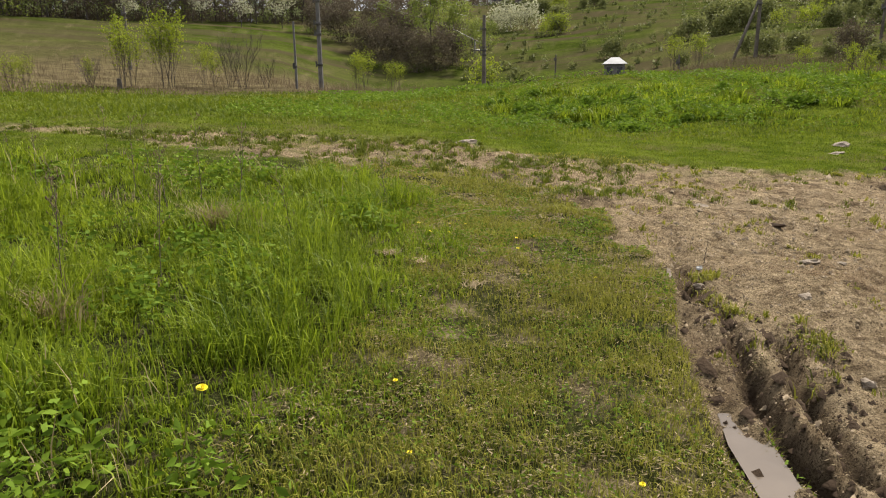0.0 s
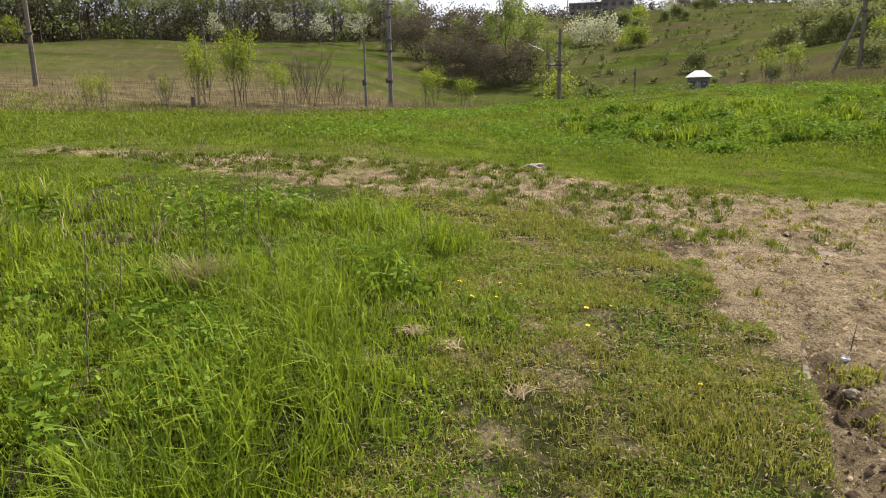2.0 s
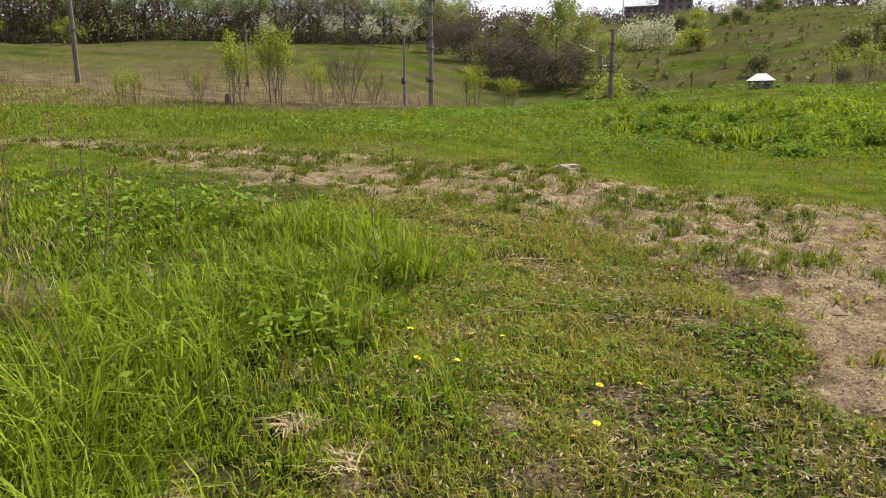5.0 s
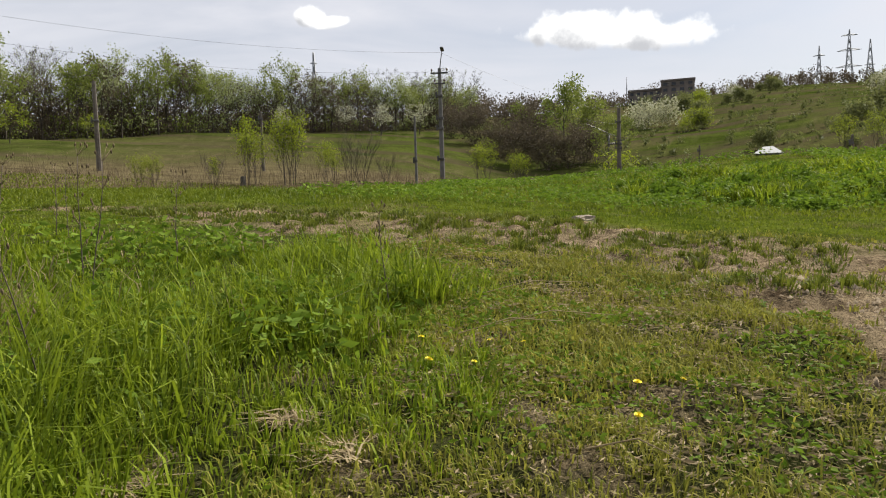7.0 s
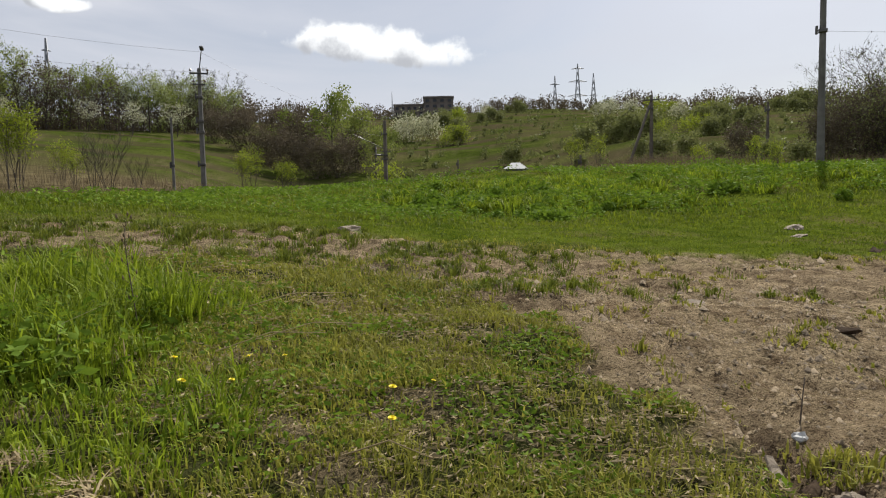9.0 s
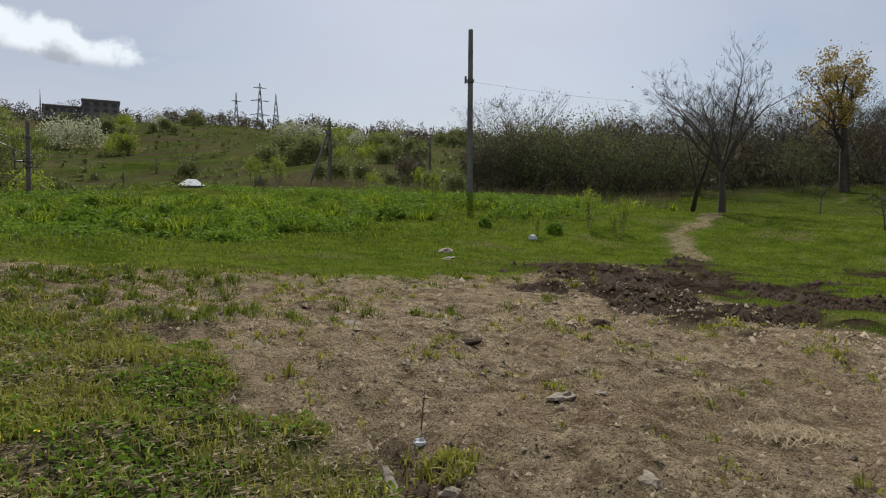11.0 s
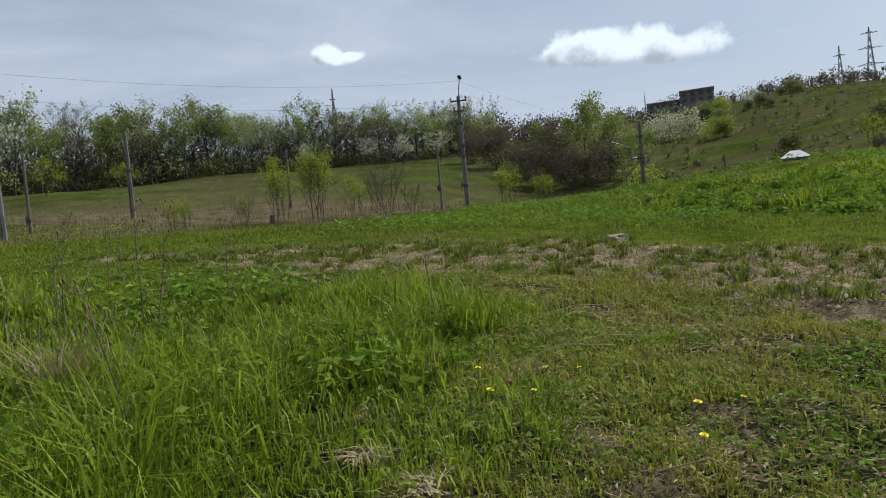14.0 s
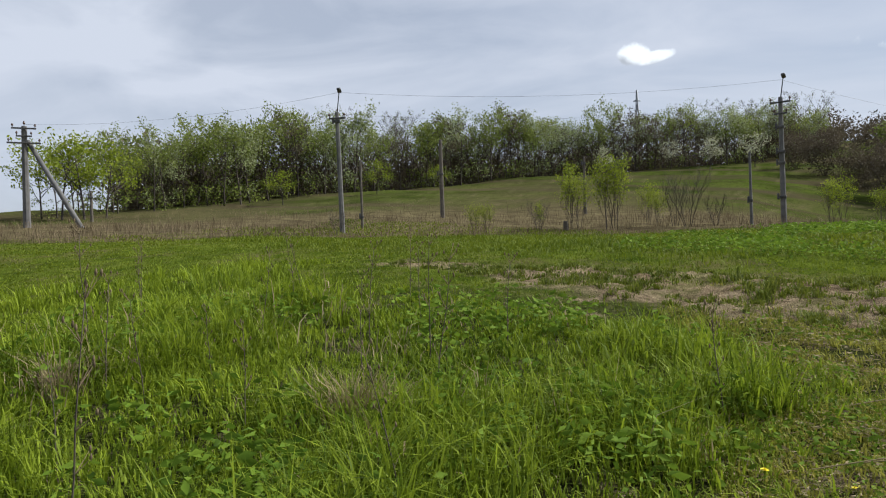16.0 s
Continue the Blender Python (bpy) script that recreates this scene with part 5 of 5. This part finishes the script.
M_CRUMB = material("earth_crumb", (0.04, 0.027, 0.017), (0.40, 0.31, 0.195), 2.0, 0.9, 0.4, 60, island=1.2)
x, y = scatter(150000, 1.0, 15, 1.5, 13)
k = rng.random(len(x)) < smooth(0.4, 0.9, dirt_amount(x, y)) * smooth(14, 3, away(x, y)) * (0.25 + value_noise(x, y, 0.6, 71)) * np.maximum(smooth(10, 8.4, y), 0.6 * smooth(3, 6, x))
x, y = x[k], y[k]
crumbs("gravel", "loose crumbs of dry earth and small stones on the road", M_CRUMB, x, y, (0.0034 + 0.00065 * away(x, y)) * rng.gamma(1.6, 0.62, len(x)), "gravel")
x, y = scatter(20000, 6.5, 20, 5.5, 12.5)
k = rng.random(len(x)) < mud_amount(x, y) * smooth(0.35, 0.7, value_noise(x, y, 0.6, 76))
x, y = x[k], y[k]
crumbs("mud_clods", "dark wet clods of churned mud", M_CLOD, x, y, rng.gamma(1.5, 0.017, len(x)), "mud")
x, y = scatter(2600, 1.5, 3.6, 1.8, 6.0)
k = rng.random(len(x)) < smooth(0.5, 0.1, np.minimum(line_distance(x, y, GROOVES[0]), line_distance(x, y, GROOVES[1]))) * smooth(6, 4, y) * 0.8
x, y = x[k], y[k]
crumbs("rut_clods", "wet brown clods along the wheel ruts", M_CLOD, x, y, rng.gamma(2.0, 0.009, len(x)), "mud")
# sprouts on the road
tuft_field("road_tufts", M_LAWN, "scattered green sprouts and small tufts on the bare road", tufts(
    2600, (1.6, 14, 3, 13), 14, lambda x, y: smooth(0.5, 0.9, dirt_amount(x, y)) * smooth(0.62, 0.85, value_noise(x, y, 0.55, 72)) * (1 - mud_amount(x, y)),
    lambda x, y: 0.03 + 0.04 * value_noise(x, y, 0.4, 73), lambda x, y: 0.006 + 0.0014 * away(x, y), 0.7, 0.05))
# the green mound's leafy weeds
x, y = scatter(75000, -4, 24, 13, 32)
k = rng.random(len(x)) < smooth(0.45, 0.75, value_noise(x, y, 1.7, 74)) * smooth(14.5, 17, y - 0.1 * x) * 0.9
x, y = x[k], y[k]
leaf_field("mound_weeds", M_WEED, "lush leafy weeds on the green mound", x, y, 0.04, 0.30, 0.024 + 0.001 * away(x, y))

# the puddle in the rut
def puddle():
    bm = bmesh.new()
    line = [(1.52, 1.5), (1.60, 2.0), (1.66, 2.5), (1.73, 2.85), (1.80, 3.16)]
    half = [0.13, 0.125, 0.115, 0.1, 0.06]
    lvl = min(ground_at(1.66, 2.6), ground_at(1.70, 2.8), ground_at(1.74, 3.0)) + 0.058
    rows = []
    for (x, y), w in zip(line, half):
        rows.append([bm.verts.new((x + s * w * (1 + 0.2 * math.sin(7 * y + s)), y, lvl)) for s in (-1, -0.3, 0.4, 1)])
    for a, b in zip(rows, rows[1:]):
        for i in range(3):
            bm.faces.new((a[i], a[i + 1], b[i + 1], b[i]))
    return tagged(part("water", bm, M_WATER), "brown puddle of rain water in a wheel rut", "puddle", kind="structure")


puddle()


# dandelions
def dandelion():
    t = thing("dandelion", "yellow dandelion flower in short grass", "flower", "dandelions")
    st = Tubes()
    st.add([(0, 0, -0.02), (0.004, 0, 0.05), (0.008, 0.004, 0.09)], [0.0025, 0.002, 0.002], 5)
    st.ob("stem", M_WEED, t)
    bm = bmesh.new()
    for ring, n, up in ((0.02, 14, 0.004), (0.014, 11, 0.009), (0.007, 7, 0.012)):
        for k in range(n):
            a = 2 * math.pi * k / n + ring * 90
            c, s = math.cos(a), math.sin(a)
            w = ring * 0.28
            vs = [bm.verts.new(p) for p in ((0.008 + s * w * 0.5, 0.004 - c * w * 0.5, 0.09), (0.008 + c * ring + s * w, 0.004 + s * ring - c * w, 0.09 + up),
                                             (0.008 + c * ring - s * w, 0.004 + s * ring + c * w, 0.09 + up), (0.008 - s * w * 0.5, 0.004 + c * w * 0.5, 0.09))]
            bm.faces.new(vs)
    part("petals", bm, M_PETAL, t)
    return t


flower = dandelion()
spots = [(-0.86, 3.0), (0.62, 6.44), (0.77, 6.44), (0.38, 6.08), (0.56, 6.12), (1.36, 6.03), (1.2, 6.03), (1.15, 5.71), (0.3, 6.45), (0.05, 3.2), (1.6, 4.85), (-1.5, 6.3), (-2.1, 7.4), (0.1, 2.6), (1.03, 2.4)]
for i, (x, y) in enumerate(spots):
    m = pose(x, y, ground_at(x, y), random.uniform(-15, 15), random.uniform(-15, 15), random.uniform(0, 360))
    if i == 0:
        flower.matrix_basis = m
        flower.scale = (1.3, 1.3, 1.3)
    else:
        c = copy_thing(flower, m)
        s = random.uniform(0.5, 0.85)
        c.scale = (s, s, s)


# dead weed stalks standing in the tall grass
def stalk(seed, tall):
    rnd = random.Random(seed)
    t = thing("dry_stalk", "thin dark dead weed stalk standing in grass", "weed stalk", "dead weed stalks")
    tb = Tubes()
    pts = [Vector((0, 0, -0.03))]
    d = Vector((rnd.uniform(-0.12, 0.12), rnd.uniform(-0.12, 0.12), 1))
    for i in range(6):
        d = (d + Vector((rnd.uniform(-0.08, 0.08), rnd.uniform(-0.08, 0.08), 0))).normalized()
        pts.append(pts[-1] + d * tall / 6)
    tb.add(pts, [0.0042 - 0.0004 * i for i in range(7)], 5)
    tb.ob("stem", M_TWIG, t)
    hd = Tubes()
    for i in range(2, 7):
        for k in range(2 if i < 5 else 4):
            a = rnd.uniform(0, 6.28)
            q = pts[i] + Vector((math.cos(a), math.sin(a), rnd.uniform(0.8, 1.8))).normalized() * tall * rnd.uniform(0.05, 0.13)
            hd.add([pts[i], q], [0.0022, 0.0012], 3)
            hd.add([q - Vector((0, 0, 0.012)), q, q + Vector((0, 0, 0.014))], [0.001, 0.006, 0.002], 5)
    hd.ob("seed_head", M_BRUSH, t)["kind"] = "stuff"
    return t


kinds = [stalk(1, 0.62), stalk(2, 0.78), stalk(3, 0.9)]
spots = [(0.0, 7.2), (-2.0, 4.2), (-1.55, 4.6), (-2.3, 4.9), (-1.9, 5.6), (-2.6, 5.5), (-3.0, 6.2), (-2.2, 6.8), (-3.6, 7.1), (-2.7, 3.6), (-3.3, 4.6), (-4.2, 6.0), (-4.4, 8.2), (-2.9, 8.4), (-5.2, 7.0), (-3.8, 9.4), (-0.75, 5.4), (-5.6, 9.3), (-1.7, 7.9), (-3.2, 5.6), (-1.45, 6.6), (-3.9, 5.2), (-2.0, 7.3), (-4.9, 8.8), (-6.2, 7.6), (-2.75, 7.5)]
for i, (x, y) in enumerate(spots):
    m = pose(x, y, ground_at(x, y), random.uniform(-5, 5), random.uniform(-5, 5), random.uniform(0, 360))
    if i < 3:
        kinds[i].matrix_basis = m
    else:
        c = copy_thing(kinds[i % 3], m)
        s = random.uniform(0.75, 1.15)
        c.scale = (s, s, s)


# clumps of last year's grass
def straw_clump(x, y, n, tall, spread, flat, label):
    a = rng.uniform(0, 2 * np.pi, n)
    d = np.abs(rng.normal(0, spread, n))
    px, py = x + d * np.cos(a), y + d * np.sin(a)
    v, q, f = blades(px, py, height(px, py), tall * rng.uniform(0.4, 1.2, n), 0.006 * rng.uniform(0.6, 1.5, n), np.clip(flat * rng.uniform(0.5, 1.3, n), 0, 0.97), rng, (a if flat < 0.9 else rng.uniform(0, 6.28)) + rng.normal(0, 0.75, n))
    if flat > 0.9:
        g = ground_at(x, y)
        v[:, 2] = g + 0.02 + (v[:, 2] - g) * 0.22
    return tagged(mesh_ob("straw_clump", v, [q, f], M_STRAW), label, "dry grass", "clumps of dry grass", "stuff")


for x, y, n, tall, sp, fl in ((-1.55, 6.0, 260, 0.34, 0.09, 0.6), (-1.4, 6.15, 120, 0.28, 0.07, 0.7), (0.0, 5.52, 70, 0.2, 0.04, 0.93), (0.05, 5.46, 40, 0.16, 0.03, 0.95), (0.27, 5.28, 60, 0.16, 0.04, 0.95), (-0.24, 5.0, 50, 0.16, 0.05, 0.95), (-1.9, 3.9, 160, 0.3, 0.1, 0.7), (-3.4, 5.4, 160, 0.35, 0.1, 0.6), (0.62, 4.75, 60, 0.16, 0.05, 0.95), (4.52, 4.8, 260, 0.14, 0.12, 0.96), (4.75, 4.66, 90, 0.12, 0.08, 0.96)):
    straw_clump(x, y, n, tall, sp, fl, "pale straw-coloured clump of last year's grass")
# long straws lying over the short grass
for x, y, turn, ln in ((0.45, 6.6, 20, 0.55), (0.62, 6.72, 12, 0.6), (0.5, 7.6, 28, 0.7), (0.95, 5.4, -30, 0.3)):
    tb = Tubes()
    tb.add([(0, 0, 0.035), (ln * 0.5, 0.02, 0.09), (ln, -0.01, 0.06)], [0.003, 0.0025, 0.0015], 5)
    o = tb.ob("straw", M_STRAW)
    o.matrix_basis = pose(x, y, ground_at(x, y), 0, 0, turn)
    tagged(o, "long dry straw lying across the short grass", "straw", "fallen straws")
# small upright twig on the road
tb = Tubes()
tb.add([(0, 0, -0.02), (0.01, 0, 0.1), (0.03, 0.01, 0.2)], [0.004, 0.003, 0.002], 5)
tb.add([(0.01, 0, 0.1), (-0.02, 0.01, 0.15)], [0.002, 0.001], 4)
o = tagged(tb.ob("twig", M_TWIG), "small bare twig sticking up from the road", "twig")
o.matrix_basis = pose(2.92, 5.8, ground_at(2.92, 5.8))


# dark leafy weed clumps on the green mound
def weed_clump(seed, tall, wide):
    rg = np.random.default_rng(seed)
    th = thing("weed_clump", "dark green leafy weed clump on the mound", "weed", "weed clumps on the mound")
    n = 300
    p = rg.normal(size=(n, 3))
    p /= np.linalg.norm(p, axis=1)[:, None]
    p *= rg.uniform(0.2, 1.0, (n, 1)) ** 0.5
    c = p * [wide, wide, tall * 0.5] + [0, 0, tall * 0.5]
    c[:, :2] *= (1.0 - 0.35 * c[:, 2:] / tall)
    v, f = cards(c, 0.05 * rg.uniform(0.5, 1.4, n), rg, long=1.5, flat=0.3)
    mesh_ob("foliage", v, [f], M_WEED, th)
    tb = Tubes()
    for k in range(9):
        a = rg.uniform(0, 6.28)
        tb.add([(0.1 * math.cos(a), 0.1 * math.sin(a), -0.03), (wide * 0.6 * math.cos(a), wide * 0.6 * math.sin(a), tall * rg.uniform(0.6, 1.0))], [0.008, 0.003], 4)
    tb.ob("stems", M_WEED, th)
    return th


clump = weed_clump(5, 0.5, 0.4)
for i, (b, r, s) in enumerate(((-17.2, 20, 0.9), (-14.2, 21, 0.7), (-21.3, 21, 0.85), (-25.8, 17, 0.6), (-35.3, 21, 0.9), (-12, 19, 0.9), (-10.5, 18.5, 0.7), (-36.6, 21.5, 0.7), (-29, 24, 0.8), (-19.6, 23, 0.9), (-8, 21, 0.6), (-44, 20, 0.7), (-50, 19.5, 0.8))):
    if i:
        copy_at(clump, b, r, random.uniform(0, 360), s)
    else:
        set_at(clump, b, r, 0, s)
# more of them crowd the sunny side of the mound
random.seed(23)
for i in range(70):
    b, r = random.uniform(-33, -7), random.uniform(15.5, 24)
    if abs(b + 19) > 9 and random.random() < 0.6:
        continue
    copy_at(clump, b, r, random.uniform(0, 360), random.uniform(0.3, 0.8))
